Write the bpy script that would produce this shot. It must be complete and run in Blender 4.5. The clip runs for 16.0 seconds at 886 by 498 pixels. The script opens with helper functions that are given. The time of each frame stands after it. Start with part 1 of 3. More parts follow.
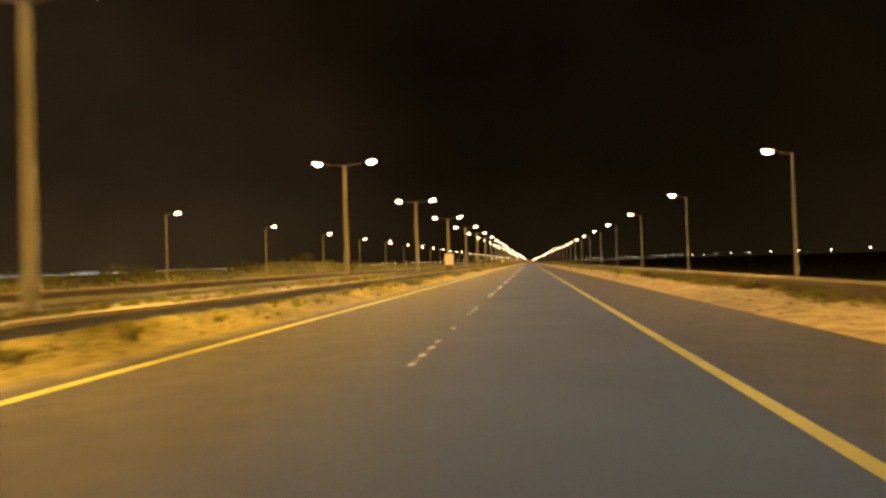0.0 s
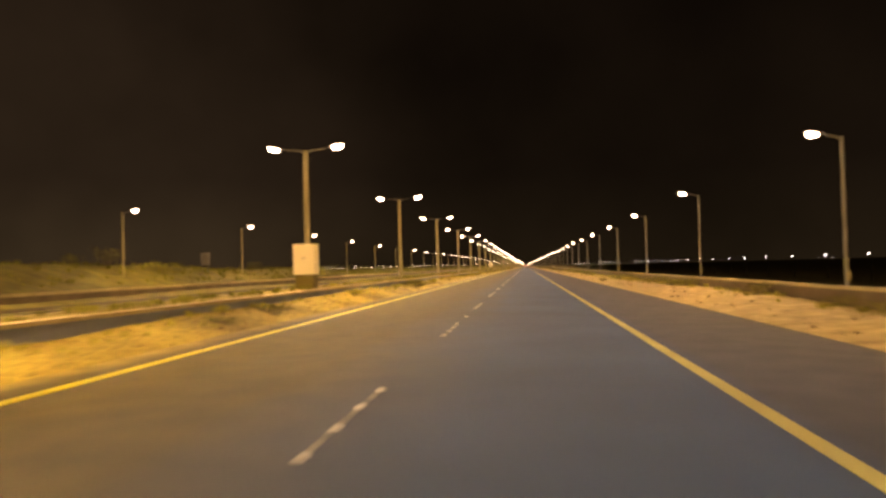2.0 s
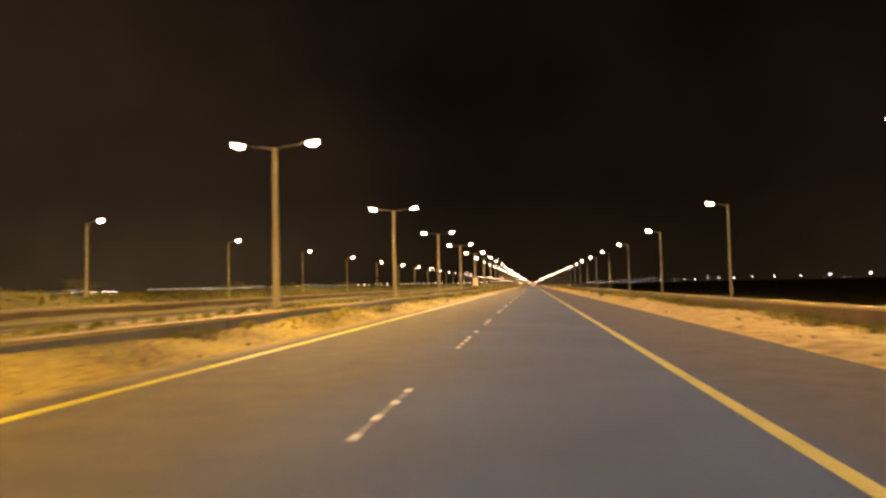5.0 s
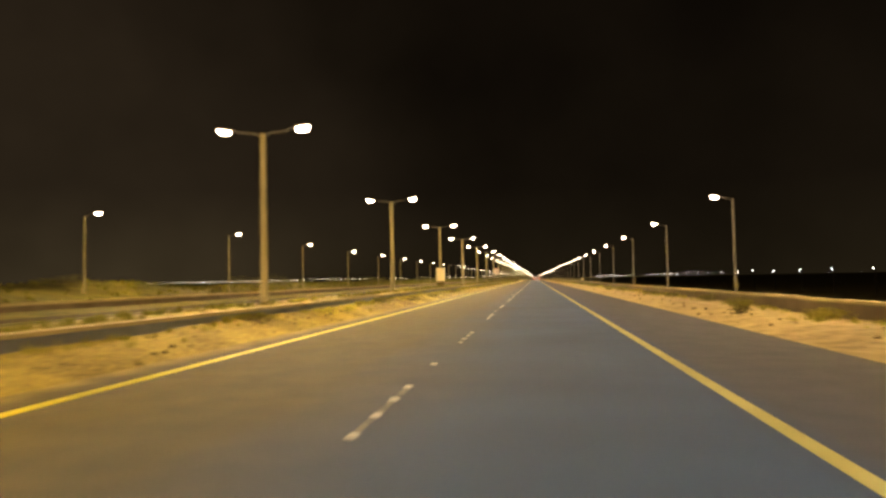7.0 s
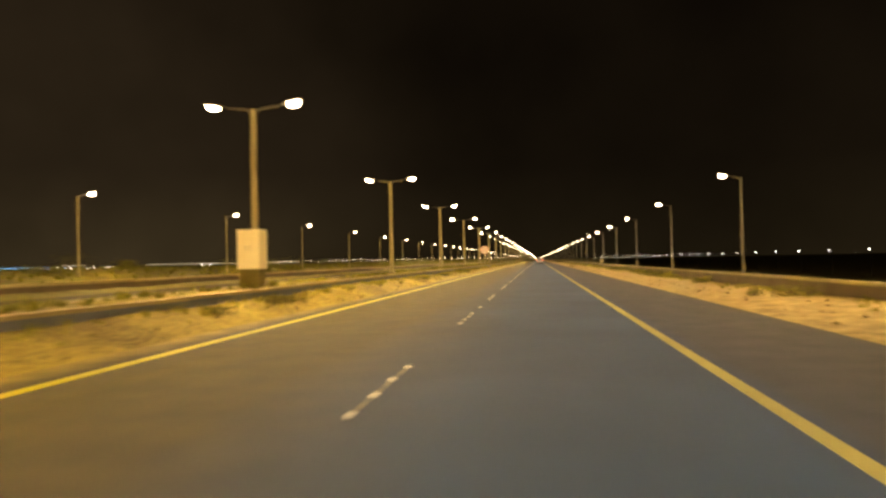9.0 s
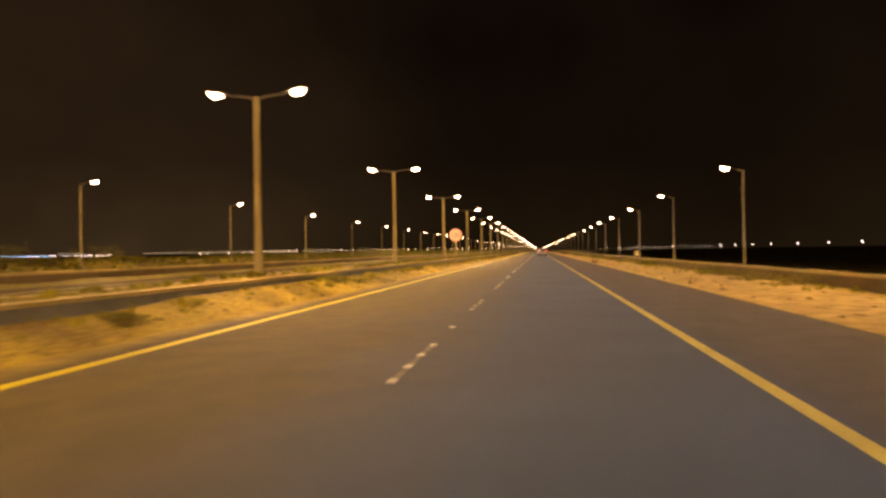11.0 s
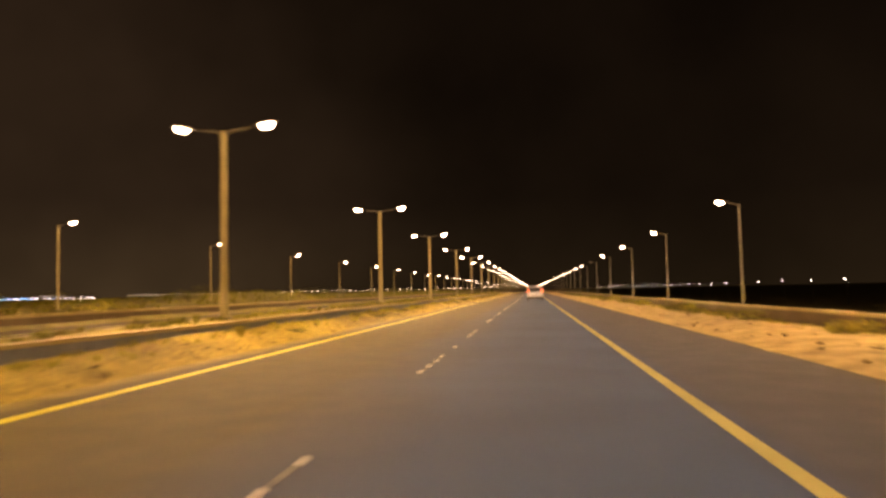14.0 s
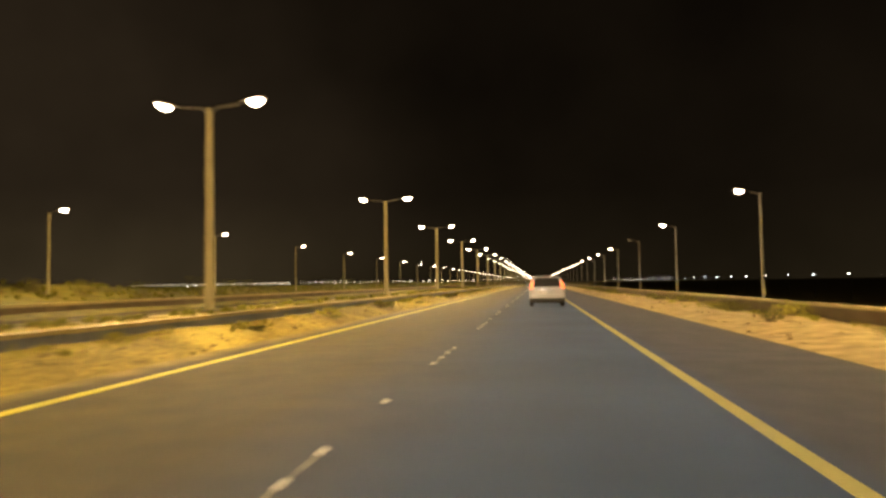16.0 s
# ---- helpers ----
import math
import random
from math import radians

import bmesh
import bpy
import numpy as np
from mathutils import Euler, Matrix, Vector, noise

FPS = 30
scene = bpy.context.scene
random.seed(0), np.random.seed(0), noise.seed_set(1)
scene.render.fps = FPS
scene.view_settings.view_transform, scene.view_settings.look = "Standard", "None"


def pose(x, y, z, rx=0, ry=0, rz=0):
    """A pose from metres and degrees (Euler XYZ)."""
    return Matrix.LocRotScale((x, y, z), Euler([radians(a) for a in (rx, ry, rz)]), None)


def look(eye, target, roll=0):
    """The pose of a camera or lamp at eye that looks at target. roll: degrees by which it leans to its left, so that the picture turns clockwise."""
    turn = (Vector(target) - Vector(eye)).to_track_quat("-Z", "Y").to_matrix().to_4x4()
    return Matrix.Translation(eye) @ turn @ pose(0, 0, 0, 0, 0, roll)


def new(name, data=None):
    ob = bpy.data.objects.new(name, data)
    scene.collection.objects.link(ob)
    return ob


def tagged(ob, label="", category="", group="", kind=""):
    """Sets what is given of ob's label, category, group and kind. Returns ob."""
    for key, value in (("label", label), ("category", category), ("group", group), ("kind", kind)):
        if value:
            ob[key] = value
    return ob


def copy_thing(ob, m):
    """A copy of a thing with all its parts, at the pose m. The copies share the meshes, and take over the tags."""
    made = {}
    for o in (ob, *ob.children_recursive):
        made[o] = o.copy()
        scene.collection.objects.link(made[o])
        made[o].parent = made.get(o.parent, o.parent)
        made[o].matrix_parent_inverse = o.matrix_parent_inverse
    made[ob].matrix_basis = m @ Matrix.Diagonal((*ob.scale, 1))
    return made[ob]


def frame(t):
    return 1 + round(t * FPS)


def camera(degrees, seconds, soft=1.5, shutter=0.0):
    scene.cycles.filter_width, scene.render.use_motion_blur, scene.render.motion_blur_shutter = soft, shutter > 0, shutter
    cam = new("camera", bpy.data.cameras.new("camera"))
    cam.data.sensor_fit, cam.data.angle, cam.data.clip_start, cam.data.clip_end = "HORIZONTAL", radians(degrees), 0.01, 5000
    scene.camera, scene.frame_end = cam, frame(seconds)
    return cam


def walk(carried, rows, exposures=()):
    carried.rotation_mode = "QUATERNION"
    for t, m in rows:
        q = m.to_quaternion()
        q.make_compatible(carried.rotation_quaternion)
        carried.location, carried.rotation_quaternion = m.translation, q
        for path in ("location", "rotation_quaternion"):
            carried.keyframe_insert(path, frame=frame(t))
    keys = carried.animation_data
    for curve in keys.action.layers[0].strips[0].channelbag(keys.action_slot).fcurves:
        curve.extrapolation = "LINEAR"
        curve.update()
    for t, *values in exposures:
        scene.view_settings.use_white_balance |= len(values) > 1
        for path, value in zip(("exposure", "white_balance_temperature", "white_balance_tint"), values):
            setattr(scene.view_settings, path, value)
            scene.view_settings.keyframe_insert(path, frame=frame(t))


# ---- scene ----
# ---------------------------------------------------------------- camera
cam = camera(61.6, 16.0, soft=2.9, shutter=0.35)
PATH = [
    # t, x, y, z, pitch, roll, yaw
    (0.0, 0.000, -2.17, 1.285, 1.161, 1.752, 6.664),
    (0.5, -0.032, 9.98, 1.273, 0.635, 1.366, 6.660),
    (1.0, -0.006, 22.55, 1.276, 0.774, 1.269, 6.424),
    (1.5, 0.022, 35.09, 1.286, 1.061, 1.350, 6.423),
    (2.0, 0.025, 47.29, 1.286, 1.455, 1.516, 6.332),
    (2.5, -0.035, 59.29, 1.287, 1.877, 1.357, 6.354),
    (3.0, 0.033, 71.84, 1.291, 2.463, 1.429, 6.415),
    (3.5, 0.017, 83.62, 1.290, 2.612, 1.194, 6.511),
    (4.0, -0.009, 95.01, 1.285, 2.621, 1.229, 6.813),
    (6.3, -0.004, 147.52, 1.283, 3.105, 1.210, 6.814),
    (6.5, -0.013, 151.95, 1.283, 2.995, 1.188, 6.895),
    (7.0, -0.008, 163.21, 1.286, 2.375, 1.153, 7.040),
    (7.5, -0.015, 174.06, 1.295, 2.553, 1.083, 7.034),
    (8.0, -0.007, 185.83, 1.301, 1.929, 1.064, 7.039),
    (8.5, 0.033, 197.01, 1.288, 1.067, 1.187, 7.060),
    (9.0, 0.051, 208.16, 1.289, 0.929, 1.177, 7.263),
    (11.5, -0.090, 262.80, 1.297, 0.089, 0.727, 7.215),
    (12.0, -0.078, 273.95, 1.290, 0.158, 0.619, 6.957),
    (12.5, 0.071, 286.00, 1.295, -0.156, 0.837, 7.032),
    (13.0, 0.157, 297.07, 1.285, 0.015, 0.897, 6.714),
    (13.5, 0.214, 308.30, 1.272, 0.436, 1.100, 6.651),
    (14.0, 0.250, 319.47, 1.291, 3.243, 1.245, 6.818),
    (14.5, 0.266, 330.98, 1.273, 4.824, 1.142, 7.003),
    (15.0, 0.233, 341.58, 1.281, 4.044, 1.232, 7.256),
    (15.5, 0.197, 353.04, 1.293, 3.155, 1.077, 7.283),
    (16.0, 0.119, 364.49, 1.282, 2.641, 0.899, 7.267),
]
EXPOSURES = [
    (0.0, -0.05, 7780, 18.9),
    (0.5, 0.05, 6970, 24.6),
    (1.0, -0.13, 6900, 38.0),
    (1.5, 0.13, 6790, 27.0),
    (2.5, -0.02, 7390, 35.9),
    (3.5, -0.01, 7210, 48.4),
    (4.0, 0.25, 7000, 33.0),
    (6.5, 0.03, 6890, 29.6),
    (7.0, 0.13, 6410, 13.1),
    (8.0, 0.13, 6850, 13.7),
    (8.5, 0.00, 7000, 15.0),
    (9.0, 0.05, 7070, 12.1),
    (11.5, -0.18, 8470, 37.5),
    (12.0, 0.07, 7700, 26.0),
    (12.5, -0.02, 7560, 17.0),
    (13.0, -0.02, 7890, 25.9),
    (13.5, -0.05, 8500, 38.3),
    (14.0, 0.16, 7670, 36.0),
    (14.5, 0.16, 7530, 36.0),
    (15.0, 0.19, 6940, 23.7),
    (15.5, 0.18, 6800, 22.0),
    (16.0, 0.10, 6410, 13.1),
]
walk(cam, [(t, pose(x, y, z, 90 + p, r, w)) for t, x, y, z, p, r, w in PATH], EXPOSURES)

# ---------------------------------------------------------------- light
LAMP_COLOUR = (1.0, 0.68, 0.31)
LAMP_POWER = 4750
world = bpy.data.worlds.new("night_sky")
scene.world = world
world.use_nodes = True
wn, wl = world.node_tree.nodes, world.node_tree.links
coord, height, glow_ramp = wn.new("ShaderNodeTexCoord"), wn.new("ShaderNodeSeparateXYZ"), wn.new("ShaderNodeValToRGB")
wl.new(coord.outputs["Generated"], height.inputs[0])
wl.new(height.outputs["Z"], glow_ramp.inputs[0])
# a faint warm glow low in the night sky
stops = glow_ramp.color_ramp.elements
stops[0].position, stops[0].color = 0.0, (0.0190, 0.0138, 0.0066, 1)
stops[1].position, stops[1].color = 0.6, (0.0040, 0.0026, 0.0015, 1)
middle = stops.new(0.12)
middle.color = (0.0100, 0.0069, 0.0037, 1)
wl.new(glow_ramp.outputs[0], wn["Background"].inputs[0])
# thin uneven haze in it
haze, haze_span = wn.new("ShaderNodeTexNoise"), wn.new("ShaderNodeMapRange")
haze.inputs["Scale"].default_value, haze.inputs["Detail"].default_value = 3.2, 4
wl.new(coord.outputs["Generated"], haze.inputs["Vector"])
haze_span.inputs["From Min"].default_value, haze_span.inputs["From Max"].default_value = 0.3, 0.7
haze_span.inputs["To Min"].default_value, haze_span.inputs["To Max"].default_value = 0.6, 1.4
wl.new(haze.outputs[0], haze_span.inputs[0])
# brighter to the left: lamp and windscreen glare painted into the sky
left_glare, both = wn.new("ShaderNodeMapRange"), wn.new("ShaderNodeMath")
left_glare.interpolation_type = "SMOOTHSTEP"
left_glare.inputs["From Min"].default_value, left_glare.inputs["From Max"].default_value = -0.62, 0.02
left_glare.inputs["To Min"].default_value, left_glare.inputs["To Max"].default_value = 1.9, 0.62
wl.new(height.outputs["X"], left_glare.inputs[0])
both.operation = "MULTIPLY"
wl.new(haze_span.outputs[0], both.inputs[0])
wl.new(left_glare.outputs[0], both.inputs[1])
wl.new(both.outputs[0], wn["Background"].inputs[1])


# ---------------------------------------------------------------- materials
def material(name, dark, light, scale=4.0, fine=60.0, rough=0.85, metal=0.0, bump=0.3, depth=0.02, island=0.0):
    """A surface with two scales of variation between two colours, and fine relief, in world metres."""
    m = bpy.data.materials.new(name)
    m.use_nodes = True
    n, l = m.node_tree.nodes, m.node_tree.links
    b = n["Principled BSDF"]
    geo = n.new("ShaderNodeNewGeometry")
    big, small = n.new("ShaderNodeTexNoise"), n.new("ShaderNodeTexNoise")
    big.inputs["Scale"].default_value, big.inputs["Detail"].default_value = scale, 5
    small.inputs["Scale"].default_value, small.inputs["Detail"].default_value = fine, 3
    for node in (big, small):
        l.new(geo.outputs["Position"], node.inputs["Vector"])
    mix = n.new("ShaderNodeMath")
    mix.operation = "MULTIPLY_ADD"
    mix.inputs[1].default_value = 0.45
    l.new(small.outputs[0], mix.inputs[0])
    half = n.new("ShaderNodeMath")
    half.operation = "MULTIPLY"
    half.inputs[1].default_value = 0.55
    l.new(big.outputs[0], half.inputs[0])
    l.new(half.outputs[0], mix.inputs[2])
    ramp = n.new("ShaderNodeValToRGB")
    ramp.color_ramp.elements[0].position, ramp.color_ramp.elements[1].position = 0.33, 0.67
    ramp.color_ramp.elements[0].color, ramp.color_ramp.elements[1].color = (*dark, 1), (*light, 1)
    l.new(mix.outputs[0], ramp.inputs[0])
    last = ramp.outputs[0]
    if island:
        info, hsv = n.new("ShaderNodeNewGeometry"), n.new("ShaderNodeHueSaturation")
        rng = n.new("ShaderNodeMapRange")
        rng.inputs["To Min"].default_value, rng.inputs["To Max"].default_value = 1 - island, 1 + island
        l.new(info.outputs["Random Per Island"], rng.inputs[0])
        l.new(rng.outputs[0], hsv.inputs["Value"])
        l.new(last, hsv.inputs["Color"])
        last = hsv.outputs[0]
    l.new(last, b.inputs["Base Color"])
    b.inputs["Roughness"].default_value, b.inputs["Metallic"].default_value = rough, metal
    b.inputs["Specular IOR Level"].default_value = 0.2 if rough >= 0.6 else 0.5
    bp = n.new("ShaderNodeBump")
    bp.inputs["Strength"].default_value, bp.inputs["Distance"].default_value = bump, depth
    l.new(mix.outputs[0], bp.inputs["Height"])
    l.new(bp.outputs[0], b.inputs["Normal"])
    return m


def mixed_by_x(m, stops, x0, x1, dark, light, wander=0.5, scale=0.25):
    """Lays a second colour over a material (brown on asphalt, green on soil) by how far across the road a place lies,
    with a ragged edge.
    """
    n, l = m.node_tree.nodes, m.node_tree.links
    b = n["Principled BSDF"]
    below = b.inputs["Base Color"].links[0].from_socket
    geo, sep, ns, add, rng, ramp, mix, tone, patch = (n.new("ShaderNode" + k) for k in ("NewGeometry", "SeparateXYZ", "TexNoise", "Math", "MapRange", "ValToRGB", "Mix", "ValToRGB", "TexNoise"))
    l.new(geo.outputs["Position"], sep.inputs[0])
    for node, sc in ((ns, scale), (patch, scale * 6)):
        node.inputs["Scale"].default_value, node.inputs["Detail"].default_value = sc, 6
        l.new(geo.outputs["Position"], node.inputs["Vector"])
    shift = n.new("ShaderNodeMath")
    shift.operation, shift.inputs[1].default_value, shift.inputs[2].default_value = "MULTIPLY_ADD", 2 * wander, -wander
    l.new(ns.outputs[0], shift.inputs[0])
    l.new(sep.outputs[0], add.inputs[0])
    l.new(shift.outputs[0], add.inputs[1])
    rng.inputs["From Min"].default_value, rng.inputs["From Max"].default_value = x0, x1
    l.new(add.outputs[0], rng.inputs[0])
    e = ramp.color_ramp.elements
    while len(e) < len(stops):
        e.new(0.5)
    for el, (at, v) in zip(e, stops):
        el.position, el.color = (at - x0) / (x1 - x0), (v, v, v, 1)
    l.new(rng.outputs[0], ramp.inputs[0])
    tone.color_ramp.elements[0].position, tone.color_ramp.elements[1].position = 0.35, 0.65
    tone.color_ramp.elements[0].color, tone.color_ramp.elements[1].color = (*dark, 1), (*light, 1)
    l.new(patch.outputs[0], tone.inputs[0])
    mix.data_type = "RGBA"
    l.new(ramp.outputs[0], mix.inputs["Factor"])
    l.new(below, mix.inputs[6])
    l.new(tone.outputs[0], mix.inputs[7])
    l.new(mix.outputs[2], b.inputs["Base Color"])


def glow(name, colour, strength):
    m = bpy.data.materials.new(name)
    m.use_nodes = True
    b = m.node_tree.nodes["Principled BSDF"]
    b.inputs["Base Color"].default_value = (*colour, 1)
    b.inputs["Emission Color"].default_value = (*colour, 1)
    b.inputs["Emission Strength"].default_value = strength
    return m


# blue in the base colour stands in for the car's own headlights
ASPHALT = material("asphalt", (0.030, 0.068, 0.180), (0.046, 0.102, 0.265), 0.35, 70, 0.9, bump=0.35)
OLD_ASPHALT = material("dusty_old_asphalt", (0.042, 0.029, 0.008), (0.074, 0.051, 0.014), 0.3, 40, 0.9)
SAND = material("sand", (0.120, 0.083, 0.011), (0.385, 0.305, 0.042), 0.32, 9, 0.95, bump=0.6, depth=0.08)
SAND.node_tree.nodes["Color Ramp"].color_ramp.elements[0].position = 0.39
SAND.node_tree.nodes["Color Ramp"].color_ramp.elements[1].position = 0.61
# dusty edges; the left lane's brown keeps the painted headlight blue to one lane
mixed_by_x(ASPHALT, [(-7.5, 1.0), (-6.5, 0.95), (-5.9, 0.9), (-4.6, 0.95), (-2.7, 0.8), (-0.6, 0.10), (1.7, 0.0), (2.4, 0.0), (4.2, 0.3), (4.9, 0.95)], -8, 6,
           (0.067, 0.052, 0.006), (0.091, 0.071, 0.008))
# darker outer shoulder beyond the headlight-tinted lane, and sand blown over the inner one
mixed_by_x(ASPHALT, [(1.75, 0.0), (2.35, 0.7), (4.3, 0.85), (4.9, 0.3)], 0, 6, (0.043, 0.044, 0.058), (0.062, 0.062, 0.080), 0.12)
mixed_by_x(ASPHALT, [(-7.5, 1.0), (-6.5, 0.9), (-6.05, 0.5), (-5.75, 0.06), (-5.5, 0.0)], -8, 0, (0.19, 0.138, 0.024), (0.38, 0.28, 0.046), 0.35)
mixed_by_x(SAND, [(-34, 0.95), (-25, 0.85), (-21.5, 0.8), (-9.2, 0.75), (-8.4, 0.5), (-7.6, 0.0), (7.6, 0.0), (8.6, 0.6)], -60, 20, (0.088, 0.080, 0.014), (0.215, 0.188, 0.032), 0.6, 0.15)
# bare dark soil on the far bank
mixed_by_x(SAND, [(-60, 0.92), (-27.5, 0.92), (-25.8, 0.9), (-25.0, 0.0)], -60, 0, (0.070, 0.060, 0.005), (0.145, 0.124, 0.012), 0.5, 0.12)
# the outer verge is paler drift sand
mixed_by_x(SAND, [(3.5, 0.0), (4.6, 0.75), (7.6, 0.75), (8.6, 0.0)], 0, 12, (0.25, 0.180, 0.075), (0.58, 0.425, 0.180), 0.4, 0.3)
# paler yellow for the outer line: headlight whitening put into the paint colour
PALE_PAINT = material("pale_yellow_road_paint", (0.29, 0.28, 0.088), (0.46, 0.445, 0.155), 0.8, 40, 0.65)
YELLOW_PAINT = material("yellow_road_paint", (0.42, 0.360, 0.004), (0.60, 0.520, 0.007), 1.5, 40, 0.6)
WHITE_PAINT = material("white_road_paint", (0.055, 0.065, 0.085), (0.14, 0.15, 0.17), 2.5, 40, 0.6)
DARK_CONCRETE = material("dark_barrier_concrete", (0.125, 0.132, 0.152), (0.195, 0.205, 0.232), 0.9, 40, 0.9, bump=0.3)
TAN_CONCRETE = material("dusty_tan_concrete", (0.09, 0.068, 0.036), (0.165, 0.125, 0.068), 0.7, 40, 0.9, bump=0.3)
# caps paler than the blocks: the lit top edge is put into their colour
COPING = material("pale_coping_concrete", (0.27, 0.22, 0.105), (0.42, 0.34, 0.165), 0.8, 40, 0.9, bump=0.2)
GALVANISED = material("galvanised_steel", (0.10, 0.093, 0.08), (0.17, 0.157, 0.135), 1.2, 40, 0.65, 0.15, bump=0.05)
POLE_PAINT = material("pale_pole_paint", (0.25, 0.212, 0.095), (0.37, 0.315, 0.14), 1.5, 30, 0.55, 0.1, bump=0.05)
GREY_POLE = material("dull_grey_pole_paint", (0.17, 0.165, 0.14), (0.27, 0.26, 0.225), 1.5, 30, 0.55, 0.1, bump=0.05)
CONCRETE = material("concrete", (0.17, 0.134, 0.060), (0.27, 0.213, 0.096), 1.2, 30, 0.9)
LEAVES = material("shrub_leaves", (0.06, 0.060, 0.014), (0.19, 0.17, 0.036), 1.2, 20, 0.8, island=0.4)
DRY_GRASS = material("dry_grass", (0.165, 0.152, 0.021), (0.36, 0.325, 0.048), 0.8, 20, 0.9, island=0.35)
SCRUB = material("olive_scrub", (0.090, 0.084, 0.010), (0.240, 0.215, 0.026), 0.5, 20, 0.9, island=0.35)
PLINTH = material("olive_plinth", (0.10, 0.080, 0.020), (0.18, 0.145, 0.036), 1.5, 30, 0.9)
CLOD = material("dark_earth_clod", (0.075, 0.052, 0.016), (0.17, 0.122, 0.04), 3, 40, 0.95, island=0.3)
STUD = material("white_ceramic_stud", (0.52, 0.54, 0.57), (0.72, 0.74, 0.77), 8, 60, 0.2)
LAMP_GLASS = glow("lit_lamp_glass", (1.0, 0.80, 0.50), 30)
UNLIT_GLASS = material("unlit_lamp_glass", (0.30, 0.29, 0.27), (0.42, 0.41, 0.38), 4, 40, 0.15)
DARK_STEEL = material("dark_far_steel", (0.012, 0.011, 0.010), (0.020, 0.018, 0.016), 2, 30, 0.8, bump=0.05)
FAR_WARM = glow("far_warm_lamp", (1.0, 0.86, 0.62), 7)
FAR_WHITE = glow("far_white_lamp", (1.0, 0.92, 0.80), 9)
FAR_PARAPET = glow("far_glowing_parapet", (1.0, 0.86, 0.58), 0.75)
FAR_CANOPY = glow("far_glowing_canopy", (1.0, 0.86, 0.60), 0.30)
FAR_BLUE = glow("far_blue_lamp", (0.25, 0.60, 1.0), 5)


CAR_PAINT = material("silver_car_paint", (0.36, 0.385, 0.44), (0.43, 0.46, 0.52), 1.5, 30, 0.28, bump=0.02)
CAR_PAINT.node_tree.nodes["Principled BSDF"].inputs["Coat Weight"].default_value = 0.6
DARK_GLASS = material("tinted_car_glass", (0.035, 0.036, 0.040), (0.055, 0.056, 0.062), 2, 30, 0.06, bump=0.0)
BLACK_PLASTIC = material("black_plastic", (0.012, 0.012, 0.012), (0.024, 0.023, 0.022), 5, 60, 0.55, bump=0.05)
RUBBER = material("tyre_rubber", (0.010, 0.010, 0.010), (0.022, 0.021, 0.020), 8, 80, 0.8)
CHROME = material("bright_metal", (0.55, 0.54, 0.52), (0.70, 0.69, 0.67), 5, 60, 0.2, 0.9, bump=0.02)
TAIL_RED = glow("lit_tail_lamp", (1.0, 0.16, 0.04), 3.0)
PLATE = material("white_plate", (0.68, 0.68, 0.66), (0.80, 0.80, 0.78), 6, 60, 0.4, bump=0.02)
PLATE_LIGHT = glow("lit_plate_lamp", (0.80, 0.92, 1.0), 45.0)
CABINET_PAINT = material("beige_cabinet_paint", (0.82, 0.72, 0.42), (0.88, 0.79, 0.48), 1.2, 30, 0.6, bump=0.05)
SIGN_WHITE = material("white_sign_sheet", (0.27, 0.215, 0.175), (0.35, 0.28, 0.23), 2.5, 30, 0.5, bump=0.02)
SIGN_RED = material("red_sign_sheet", (0.30, 0.10, 0.075), (0.40, 0.14, 0.10), 2.5, 30, 0.5, bump=0.02)
SIGN_DARK = material("dark_sign_print", (0.12, 0.092, 0.07), (0.17, 0.13, 0.10), 2.5, 30, 0.5, bump=0.02)
BARK = material("dry_stems", (0.08, 0.055, 0.03), (0.16, 0.12, 0.07), 6, 40, 0.9)
SHED_WALL = material("distant_shed_wall", (0.10, 0.10, 0.10), (0.16, 0.16, 0.15), 0.05, 1, 0.8)


# ---------------------------------------------------------------- mesh helpers
def mesh_of(bm, name, mat, smooth=False):
    me = bpy.data.meshes.new(name)
    bm.normal_update()
    bm.to_mesh(me)
    bm.free()
    for mt in mat if isinstance(mat, (list, tuple)) else [mat]:
        me.materials.append(mt)
    if smooth:
        me.shade_smooth()
        me.set_sharp_from_angle(angle=radians(38))
    return me


def part(name, bm, mat, parent=None, label="", smooth=False):
    ob = new(name, mesh_of(bm, name, mat, smooth))
    if parent:
        ob.parent = parent
    return tagged(ob, label)


def box(bm, x0, x1, y0, y1, z0, z1, bevel=0.0):
    made = bmesh.ops.create_cube(bm, size=1)["verts"]
    bmesh.ops.scale(bm, vec=(x1 - x0, y1 - y0, z1 - z0), verts=made)
    bmesh.ops.translate(bm, vec=((x0 + x1) / 2, (y0 + y1) / 2, (z0 + z1) / 2), verts=made)
    if bevel:
        edges = list({e for v in made for e in v.link_edges})
        bmesh.ops.bevel(bm, geom=edges, offset=bevel, segments=2, affect="EDGES", profile=0.5)
    return bm


